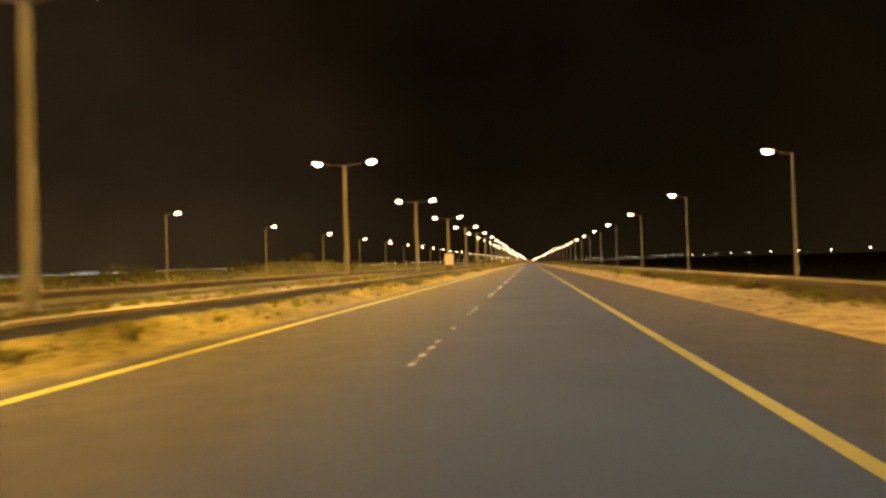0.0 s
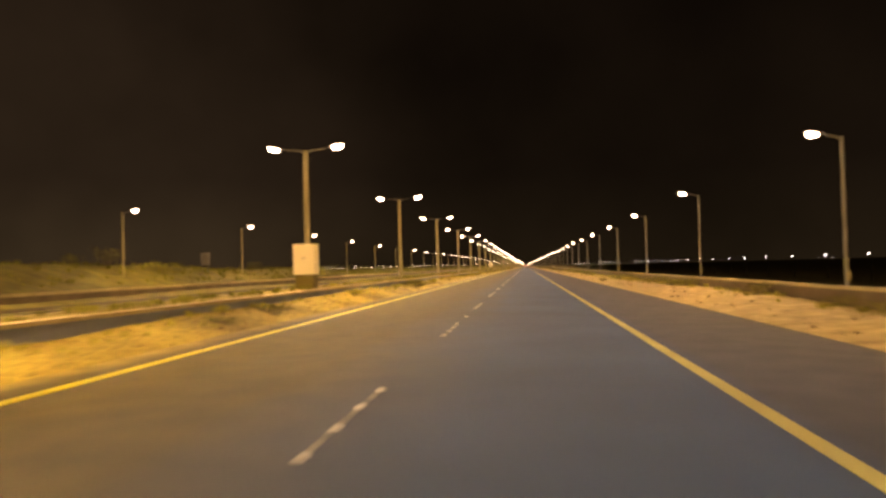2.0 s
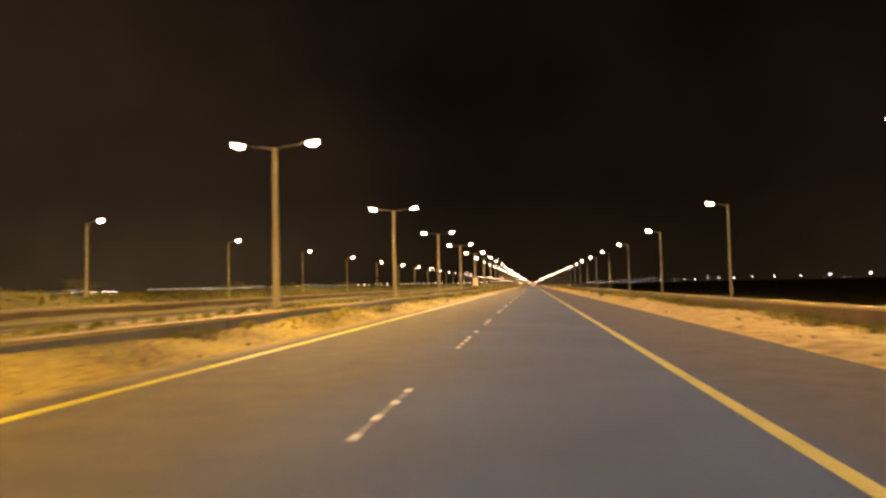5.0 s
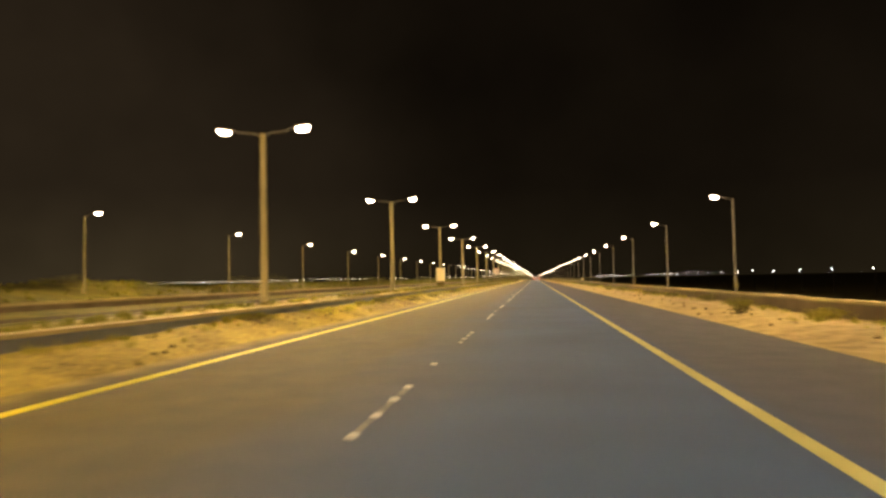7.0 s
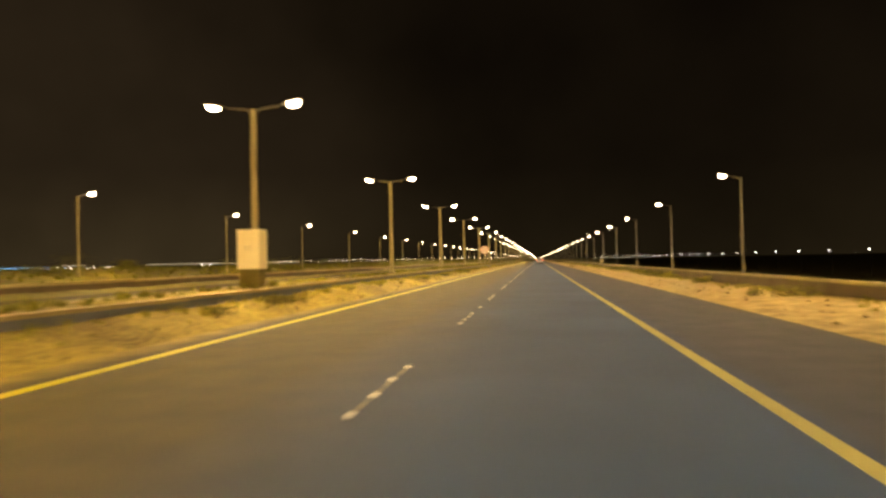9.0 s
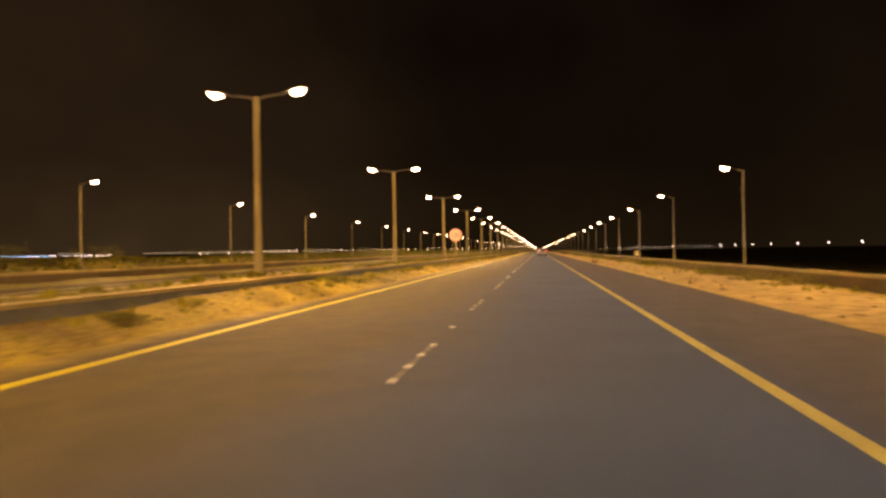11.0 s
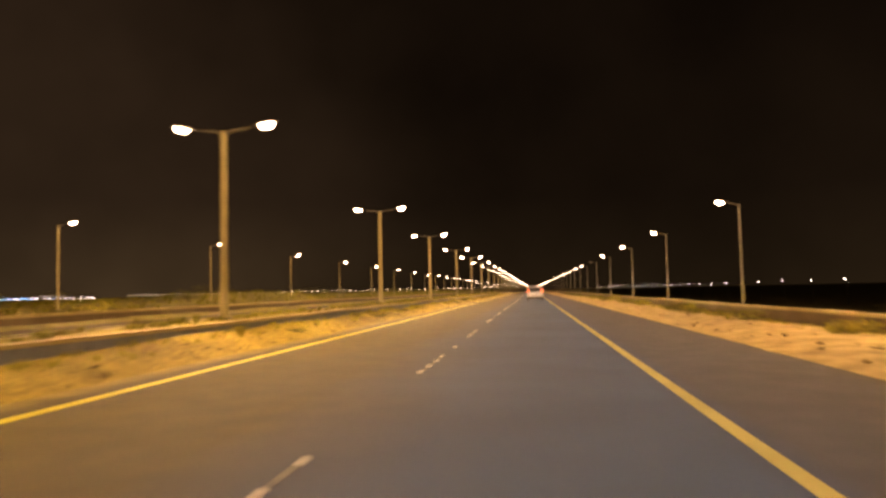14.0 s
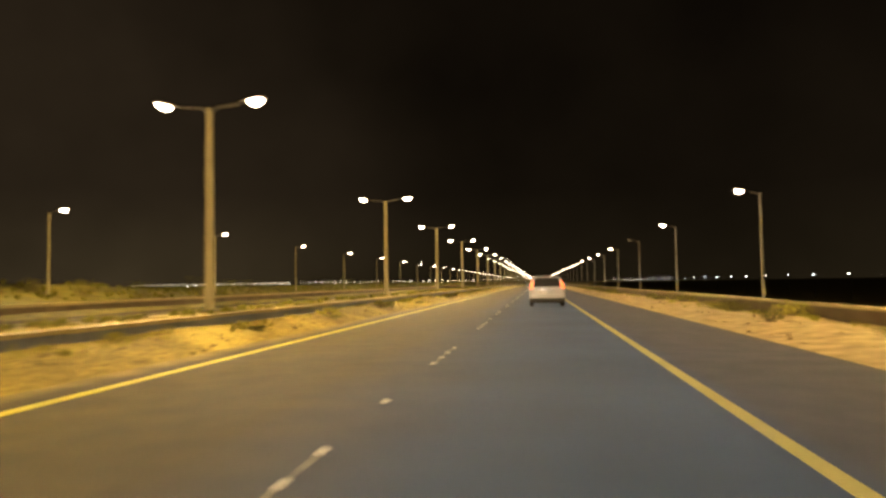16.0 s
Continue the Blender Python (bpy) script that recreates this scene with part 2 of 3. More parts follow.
def tube(bm, points, radii, sides=10, cap=True):
    """A round bar along points, with a radius at each."""
    rings = []
    for i, p in enumerate(points):
        p = Vector(p)
        a = Vector(points[max(i - 1, 0)])
        b = Vector(points[min(i + 1, len(points) - 1)])
        way = (b - a).normalized()
        side = way.cross(Vector((0, 1, 0)) if abs(way.y) < 0.9 else Vector((0, 0, 1))).normalized()
        up = side.cross(way)
        rings.append([bm.verts.new(p + radii[i] * (math.cos(t) * side + math.sin(t) * up))
                      for t in (2 * math.pi * k / sides for k in range(sides))])
    for r, s in zip(rings, rings[1:]):
        for k in range(sides):
            bm.faces.new((r[k], r[(k + 1) % sides], s[(k + 1) % sides], s[k]))
    if cap:
        bm.faces.new(list(reversed(rings[0])))
        bm.faces.new(rings[-1])
    return bm


def sweep(name, outline, y0, y1, step, mat, parent=None, label=""):
    """A profile (x, z) carried straight along the road from y0 to y1."""
    bm = bmesh.new()
    rows = []
    count = max(1, round((y1 - y0) / step))
    for i in range(count + 1):
        y = y0 + (y1 - y0) * i / count
        rows.append([bm.verts.new((x, y, z)) for x, z in outline])
    for r, s in zip(rows, rows[1:]):
        for k in range(len(outline)):
            j = (k + 1) % len(outline)
            bm.faces.new((r[k], r[j], s[j], s[k]))
    bm.faces.new(rows[0])
    bm.faces.new(list(reversed(rows[-1])))
    bmesh.ops.recalc_face_normals(bm, faces=bm.faces)
    return part(name, bm, mat, parent, label)



# ---------------------------------------------------------------- plan
NEAR, FAR = -80.0, 4600.0            # the road's ends
X_LEFT_EDGE, X_RIGHT_EDGE = -6.6, 4.8
X_LEFT_LINE, X_DASH, X_RIGHT_LINE = -5.41, -1.55, 2.005
X_WALL_L, X_WALL_R = -7.7, 8.3       # the median barrier and the outer one
X_MID = -8.465                       # the middle of the median, about which the two carriageways mirror each other
SPACING, FIRST = 22.0, 31.6          # lamp posts along the road
# how far each of the nearer lamp posts stands off its even spacing
LAMP_SHIFTS = {
    "median": {0: 0.16, 1: 0.07, 2: 0.13, 3: -0.04, 4: -0.27, 5: 0.38, 7: 0.19, 8: -0.52, 9: 0.28, 10: -0.42, 11: -0.09, 12: -0.63, 13: 0.16, 14: 0.23, 15: 0.39, 16: -0.43, 17: 0.66, 18: 0.32},
    "roadside": {0: 0.36, 1: 0.2, 2: 0.23, 3: 0.27, 4: -0.26, 5: -0.61, 6: -0.43, 7: 0.39, 8: 0.46, 9: 0.13, 10: 0.29, 11: 0.17, 12: 0.57, 13: 0.38, 14: -0.04, 15: -0.32, 16: -0.5, 17: -1.25, 18: 0.0},
    "far side": {1: 0.09, 2: -0.11, 3: 0.02, 4: -0.07, 5: 0.26, 6: -0.49, 7: -0.36, 8: 0.09, 9: 0.2, 10: 0.14, 11: 0.07, 12: -0.13, 13: 0.22, 14: 0.15, 15: 0.49, 16: -0.18, 17: -0.22, 18: 0.11, 19: 0.01, 20: -0.26},
}
DASH_FIRST, DASH_STEP, DASH_LONG = 7.2, 9.0, 3.0


# rises along the crest of the far bank: where, half how long, how high
BANK_HUMPS = ((68, 9, 0.35), (97, 19, 1.2), (140, 27, 0.75), (213, 10, 0.6), (247, 14, 0.3), (398, 24, 0.6))


def ground_z(x, y):
    """Sand drifted against the barriers, soil between them, a scrub bank beyond the far barrier, a fall to dark flats on the near side."""
    n = noise.noise(Vector((x * 0.35, y * 0.10, 0))) * 0.11 + noise.noise(Vector((x * 1.1, y * 0.45, 7))) * 0.06
    far_side = x < X_MID
    m = 2 * X_MID - x if far_side else x
    if m < X_WALL_L - 0.1:
        return 0.60 + 0.03 * max(0, 1 - abs(m - X_MID) / 0.6) + n * 0.4
    if m < X_LEFT_EDGE + 0.35:
        d = X_LEFT_EDGE + 0.35 - m
        return -0.035 + 0.42 * min(1, d / 1.45) ** 0.8 + n * min(1, d * 0.9)
    if m < X_RIGHT_EDGE - 0.35:
        return -0.07
    d = m - X_RIGHT_EDGE + 0.35
    if m < X_WALL_R + 0.15:
        return -0.035 + 0.10 * min(1, d / 2) + n * min(1, d * 0.7)
    if far_side:
        up = min(1, (m - X_WALL_R) / 7)
        return 0.35 + up * (0.72 + 0.35 * noise.noise(Vector((x * 0.07, y * 0.04, 3)))) - max(0, min(4.5, (m - 45) * 0.05)) + sum(h * math.exp(-((x + 30.8) / 3.7) ** 2 - ((y - c) / r) ** 4) for c, r, h in BANK_HUMPS)
    return 0.16 + 0.33 * max(0, min(1, (10.5 - m) / 1.3)) + n * 0.4 - max(0, min(4.5, (m - 11.8) * 0.22))


def ground():
    half = [-8.42, -8.15, -7.9, -7.8, -7.65, -7.4, -7.15, -6.9, -6.7, -6.5, -6.3, -6.0, 4.2, 4.5, 4.75, 5.0, 5.3, 5.7, 6.2, 6.7, 7.2, 7.7, 8.2, 8.65, 8.95, 9.5, 10.2, 11,
            12, 13.2, 14.6, 16, 18, 20.5, 23.5, 27, 31, 36, 42, 50, 60, 75, 95, 130, 200, 350, 700, 1500, 3500]
    xs = [2 * X_MID - x for x in reversed(half)] + half
    ys = [-400, -250, -150, -110] + [NEAR + 1.1 * i for i in range(560)]
    y = ys[-1]
    while y < 5000:
        y += 1.5 + (y - 530) * 0.05
        ys.append(y)
    verts = [(x, y, ground_z(x, y)) for y in ys for x in xs]
    w = len(xs)
    faces = [(i * w + k, i * w + k + 1, i * w + w + k + 1, i * w + w + k) for i in range(len(ys) - 1) for k in range(w - 1)]
    me = bpy.data.meshes.new("ground")
    me.from_pydata(verts, [], faces)
    me.materials.append(SAND)
    me.shade_smooth()
    tagged(new("ground", me), "uneven yellow sand and dry soil", "ground", kind="structure")


def roads():
    z0 = -0.25
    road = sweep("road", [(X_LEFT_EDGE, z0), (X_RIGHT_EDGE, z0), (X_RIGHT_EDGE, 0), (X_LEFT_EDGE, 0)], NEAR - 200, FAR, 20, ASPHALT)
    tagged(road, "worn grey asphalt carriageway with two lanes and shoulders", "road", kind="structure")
    a, b = 2 * X_MID - X_RIGHT_EDGE, 2 * X_MID - X_LEFT_EDGE
    other = sweep("opposite_road", [(a, z0), (b, z0), (b, 0), (a, 0)], NEAR - 200, FAR, 20, OLD_ASPHALT)
    tagged(other, "dusty brown asphalt carriageway beyond the median", "road", kind="structure")
    for owner, sign, shift in ((road, 1, 0), (other, -1, 2 * X_MID)):
        for x, half in ((X_LEFT_LINE, 0.095), (X_RIGHT_LINE, 0.076)):
            c = shift + sign * x
            sweep("edge_line", [(c - half, 0.0), (c + half, 0.0), (c + half, 0.005), (c - half, 0.005)], NEAR - 200, FAR, 20, YELLOW_PAINT if x == X_LEFT_LINE else PALE_PAINT, owner, "continuous yellow edge line")
    # the broken lane line, each dash worn into a few bars
    bm = bmesh.new()
    for y0, y1, w in ((0.0, 0.7, 0.034), (0.82, 1.42, 0.04), (1.56, 2.2, 0.032), (2.34, DASH_LONG, 0.036)):
        box(bm, -w, w, y0, y1, 0.0, 0.005)
    dash = mesh_of(bm, "lane_dash", WHITE_PAINT)
    rest = []
    count = int((FAR - NEAR) / DASH_STEP)
    for i in range(-9, count - 10):
        y = DASH_FIRST + DASH_STEP * i
        if y < 760:
            ob = new("lane_dash", dash)
            ob.parent, ob.location = road, (X_DASH, y, 0)
        else:
            rest.append(y)
    bm = bmesh.new()
    for y in rest:
        box(bm, X_DASH - 0.055, X_DASH + 0.055, y, y + DASH_LONG, 0, 0.005)
    tagged(part("far_lane_dashes", bm, WHITE_PAINT, road), kind="stuff")
    # each dash also carries four raised ceramic studs, and every second gap one more
    bm = bmesh.new()
    bmesh.ops.create_uvsphere(bm, u_segments=12, v_segments=6, radius=1)
    bmesh.ops.delete(bm, geom=[v for v in bm.verts if v.co.z < -0.01], context="VERTS")
    bmesh.ops.scale(bm, vec=(0.058, 0.045, 0.024), verts=bm.verts)
    stud = mesh_of(bm, "road_stud", STUD, smooth=True)
    places = [DASH_FIRST + DASH_STEP * i + 0.94 * k + 0.08 for i in range(-2, 62) for k in range(4)] + [48.5 - 54 + 18 * i for i in range(34)]
    for y in places:
        ob = new("road_stud", stud)
        ob.parent, ob.location = road, (X_DASH + random.uniform(-0.012, 0.012), y, 0.003)


def barrier(x, face, top, label, concrete, ends=640.0, cap=0.08):
    """A low concrete wall cast in lengths with open joints and a coping; face is the side that looks at its road."""
    wall = new("concrete_barrier")

    def length(long, x0, x1, batter, z0, z1):
        bm = bmesh.new()
        ring = [(x0, z0), (x0, z1 - 0.012), (x0 + 0.012 * face, z1), (x1 - 0.012 * face, z1), (x1, z1 - 0.012), (x1, z0)]
        rows = [[bm.verts.new((u + (batter * face if k == 5 else 0), v, w)) for k, (u, w) in enumerate(ring)] for v in (0, 0.01, long - 0.01, long)]
        for r, q in zip(rows, rows[1:]):
            for k in range(6):
                bm.faces.new((r[k], r[(k + 1) % 6], q[(k + 1) % 6], q[k]))
        bm.faces.new(rows[0])
        bm.faces.new(list(reversed(rows[-1])))
        bmesh.ops.recalc_face_normals(bm, faces=bm.faces)
        return bm

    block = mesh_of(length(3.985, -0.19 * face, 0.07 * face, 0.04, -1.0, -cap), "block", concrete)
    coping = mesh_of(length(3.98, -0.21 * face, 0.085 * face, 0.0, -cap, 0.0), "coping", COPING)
    y = NEAR
    while y < ends:
        dx, dz = random.uniform(-0.014, 0.014), random.uniform(-0.012, 0.012)
        for name, mesh in (("block", block), ("coping", coping)):
            ob = new(name, mesh)
            ob.parent, ob.location, ob.rotation_euler = wall, (x + dx, y, top + dz), (random.uniform(-0.001, 0.001), 0, random.uniform(-0.002, 0.002))
        y += 4.0
    far = part("far_block", length(FAR - y, -0.19 * face, 0.07 * face, 0.04, -1.0, -cap), concrete, wall)
    far.location = (x, y, top)
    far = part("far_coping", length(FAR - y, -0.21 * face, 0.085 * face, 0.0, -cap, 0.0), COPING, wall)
    far.location = (x, y, top)
    return tagged(wall, label, "barrier")


ground()
roads()
barrier(X_WALL_L, 1, 0.62, "low dark concrete barrier holding the median sand", DARK_CONCRETE)
barrier(2 * X_MID - X_WALL_L, -1, 0.62, "low dark concrete barrier beside the opposite road", DARK_CONCRETE, 420.0)
barrier(X_WALL_R, -1, 0.54, "low dusty tan concrete barrier along the sandy verge", TAN_CONCRETE)
barrier(2 * X_MID - X_WALL_R, 1, 0.56, "low dusty tan concrete barrier below the scrub bank", TAN_CONCRETE, 420.0, 0.15)


# ---------------------------------------------------------------- lamp posts
def lamp_head(parent, x, z, side):
    """A lamp head at the end of its arm, tilted up outwards; its glass bowl faces down."""
    turn = Matrix.Translation((x, 0, z)) @ Matrix.Rotation(radians(-10 * side), 4, "Y")
    for name, size, keep_up, mat, label in (("lamp_head", (0.40, 0.17, 0.09), True, GALVANISED, ""), ("lamp_glass", (0.24, 0.15, 0.155), False, LAMP_GLASS, "glowing warm glass bowl")):
        bm = bmesh.new()
        bmesh.ops.create_uvsphere(bm, u_segments=14, v_segments=8, radius=1)
        gone = [v for v in bm.verts if (v.co.z < -0.01 if keep_up else v.co.z > 0.01)]
        bmesh.ops.delete(bm, geom=gone, context="VERTS")
        bmesh.ops.scale(bm, vec=size, verts=bm.verts)
        if not keep_up:
            bmesh.ops.translate(bm, vec=(side * 0.06, 0, -0.01), verts=bm.verts)
        else:
            rim = [e for e in bm.edges if e.is_boundary]
            bmesh.ops.holes_fill(bm, edges=rim)
        bmesh.ops.transform(bm, matrix=turn, verts=bm.verts)
        made = part(name, bm, mat, parent, label, smooth=True)
        parent = made


def lamp_post(height, sides, reach, base, label="", group="", thick=1.0, paint=None):
    """A tapered eight-sided steel post on a flanged foot, with an arm and a lamp head to each of the given sides."""
    post = new("street_lamp")
    paint = paint or POLE_PAINT
    bm = bmesh.new()
    zs = [base + 0.06, base + 0.75, base + 0.8, height * 0.55, height - 0.05]
    tube(bm, [(0, 0, z) for z in zs], [r * thick for r in (0.118, 0.114, 0.106, 0.097, 0.087)], 8)
    part("pole", bm, paint, post)
    bm = bmesh.new()
    box(bm, -0.22, 0.22, -0.22, 0.22, base - 0.85, base + 0.06, 0.03)
    foot = part("footing", bm, CONCRETE, post, "concrete footing")
    bm = bmesh.new()
    box(bm, -0.19, 0.19, -0.19, 0.19, base + 0.06, base + 0.085)
    part("base_flange", bm, GALVANISED, foot)
    bm = bmesh.new()
    box(bm, -0.075, 0.075, -0.19, -0.16, base + 0.3, base + 0.62, 0.01)
    part("inspection_door", bm, POLE_PAINT, post)
    for s in sides:
        bm = bmesh.new()
        tube(bm, [(0, 0, height - 0.16), (s * 0.25, 0, height - 0.04), (s * (reach - 0.4), 0, height + 0.02)], [0.05, 0.045, 0.035], 8)
        part("arm", bm, GALVANISED, post)
        lamp_head(post, s * reach, height + 0.1, s)
    return tagged(post, label, "street lamp", group)


def lamp_light(x, y, z, side, tilt):
    """The light of one head, thrown mostly up and down the road, as a road lantern's reflector does."""
    for along in (-1, 1):
        data = bpy.data.lights.new("lamp_light", "SPOT")
        data.spot_size, data.spot_blend, data.shadow_soft_size = radians(144), 1.0, 0.15
        data.energy, data.color = LAMP_POWER, LAMP_COLOUR
        ob = new("lamp_light", data)
        ob.matrix_basis = look((x, y, z), (x + side * tilt, y + along * 0.866, z - 0.5))


def rows_of_lamps():
    kinds = ((X_MID, 6.09, (-1, 1), 1.23, 0.60, 0.0, "pale steel street lamp with two lit heads on the median", "median lamps", (), 0.35),
             (11.34, 5.65, (-1,), 0.93, 0.18, -0.75, "pale steel street lamp with one lit head behind the low barrier", "roadside lamps", (19,), 0.35),
             (-27.86, 5.78, (1,), 0.88, 0.6, -1.22, "steel street lamp with one lit head beyond the opposite road", "far side lamps", (), 0.3))
    for x, h, sides, reach, base, shift, label, group, unlit, tilt in kinds:
        first = lamp_post(h, sides, reach, base, label, group, {-27.86: 0.66, 11.34: 0.68}.get(x, 1.15), GREY_POLE if x > 0 else POLE_PAINT)
        first.location = (x, FIRST + shift - 3 * SPACING, 0)
        far_poles, far_heads = bmesh.new(), bmesh.new()
        for k in range(-3, 190):
            y = FIRST + shift + SPACING * k + LAMP_SHIFTS[group[:-6]].get(k, 0.0)
            if k < 94:
                ob = first if k == -3 else copy_thing(first, pose(x, y, 0, 0, 0, random.uniform(-1.5, 1.5)))
                if k in unlit:
                    for o in ob.children_recursive:
                        if o.name.startswith("lamp_glass"):
                            o.data = o.data.copy()
                            o.data.materials[0] = UNLIT_GLASS
                            o["label"] = "unlit glass bowl"
                    tagged(ob, "pale steel street lamp with its one head unlit")
            else:
                tube(far_poles, [(x, y, base), (x, y, h)], [0.15, 0.11], 5)
                for s in sides:
                    box(far_heads, x + s * reach - 0.22, x + s * reach + 0.22, y - 0.15, y + 0.15, h - 0.03, h + 0.12)
            if y < 620 and k not in unlit:
                for s in sides:
                    lamp_light(x + s * (reach + 0.02), y, h - 0.12, s, tilt)
        row = tagged(new("distant_street_lamps"), "receding row of lit street lamps far down the road", "street lamps", kind="stuff")
        part("poles", far_poles, POLE_PAINT, row)
        part("lamp_glasses", far_heads, LAMP_GLASS, row)


rows_of_lamps()

# ---------------------------------------------------------------- plants
def leaf_mesh(name, leaves, mat):
    """Small four-cornered leaves, each a centre, a direction, a length and a width."""
    verts, faces = [], []
    for c, way, long, wide in leaves:
        side = way.cross(Vector((random.uniform(-1, 1), random.uniform(-1, 1), random.uniform(-1, 1)))).normalized() * wide * 0.5
        tip, mid = c + way * long, c + way * long * 0.45
        i = len(verts)
        verts += [c, mid + side, tip, mid - side]
        faces.append((i, i + 1, i + 2, i + 3))
    me = bpy.data.meshes.new(name)
    me.from_pydata(verts, [], faces)
    me.materials.append(mat)
    return me


def shrub(width, height, leaves, mat, label, group):
    """A low desert shrub: bare forked stems and an uneven crown of small leaves with gaps in it."""
    bush = new("shrub")
    stems = bmesh.new()
    tips = []
    for _ in range(9):
        a, r = random.uniform(0, 2 * math.pi), random.uniform(0.25, 1.0) * width / 2
        top = Vector((r * math.cos(a), r * math.sin(a), height * random.uniform(0.5, 1.0) * (1 - 0.35 * r / width)))
        mid = top * 0.5 + Vector((random.uniform(-0.05, 0.05), random.uniform(-0.05, 0.05), 0.04))
        tube(stems, [Vector((0.1 * mid.x, 0.1 * mid.y, -0.06)), mid, top], [0.016, 0.010, 0.004], 5)
        tips += [(mid, 0.14 * width), (top, 0.17 * width), (top, 0.12 * width)]
    part("woody_base", stems, BARK, bush)
    made = []
    for _ in range(leaves):
        c, spread = random.choice(tips)
        way = Vector((random.gauss(0, 1), random.gauss(0, 1), random.gauss(0.4, 0.8))).normalized()
        at = c + Vector((random.gauss(0, spread), random.gauss(0, spread), random.gauss(0, spread * 0.7)))
        at.z = min(max(at.z, 0.01), height * random.uniform(0.8, 1.2))
        made.append((at, way, random.uniform(0.05, 0.12), random.uniform(0.018, 0.04)))
    ob = new("foliage", leaf_mesh("foliage", made, mat))
    ob.parent = bush
    return tagged(bush, label, "shrub", group)


def scatter(kind, places):
    """One shrub set at the first place, and copies of it, turned and scaled a little, at the others."""
    for i, (x, y, size) in enumerate(places):
        m = pose(x, y, ground_z(x, y) - 0.01, 0, 0, random.uniform(0, 360))
        if i:
            made = copy_thing(kind, m)
        else:
            made = kind
            kind.matrix_basis = m
        made.scale = (size, size, size * random.uniform(0.8, 1.15))


def tufts(name, places, blades, tall, mat, label):
    """Dry grass that nobody could count: bent blades in clumps."""
    verts, faces = [], []
    for x, y, size in places:
        z = ground_z(x, y) - 0.02
        for _ in range(blades):
            a, lean = random.uniform(0, 2 * math.pi), random.uniform(0.1, 0.9)
            h = tall * size * random.uniform(0.5, 1.1)
            r = random.uniform(0, 0.16) * size
            p = Vector((x + r * math.cos(a), y + r * math.sin(a), z))
            out = Vector((math.cos(a), math.sin(a), 0))
            side = Vector((-out.y, out.x, 0)) * random.uniform(0.012, 0.03) * size
            mid, tip = p + out * lean * h * 0.35 + Vector((0, 0, h * 0.6)), p + out * lean * h * 0.9 + Vector((0, 0, h))
            i = len(verts)
            verts += [p - side, p + side, mid + side * 0.8, mid - side * 0.8, tip]
            faces += [(i, i + 1, i + 2, i + 3), (i + 3, i + 2, i + 4)]
    me = bpy.data.meshes.new(name)
    me.from_pydata(verts, [], faces)
    me.materials.append(mat)
    tagged(new(name, me), label, "grass", kind="stuff")


def clods(name, places, mat, label):
    """Lumps of earth and small stones that nobody could count: squashed, uneven eight-sided pieces."""
    verts, faces = [], []
    for x, y, size in places:
        z, i = ground_z(x, y), len(verts)
        for dx, dy, dz in ((1, 0, 0), (0, 1, 0), (-1, 0, 0), (0, -1, 0), (0.1, 0, 0.7), (0, 0, -0.5)):
            k = size * random.uniform(0.6, 1.3)
            verts.append((x + dx * k, y + dy * k, z + dz * k))
        for a in range(4):
            faces += [(i + a, i + (a + 1) % 4, i + 4), (i + (a + 1) % 4, i + a, i + 5)]
    me = bpy.data.meshes.new(name)
    me.from_pydata(verts, [], faces)
    me.materials.append(mat)
    tagged(new(name, me), label, "stones", kind="stuff")


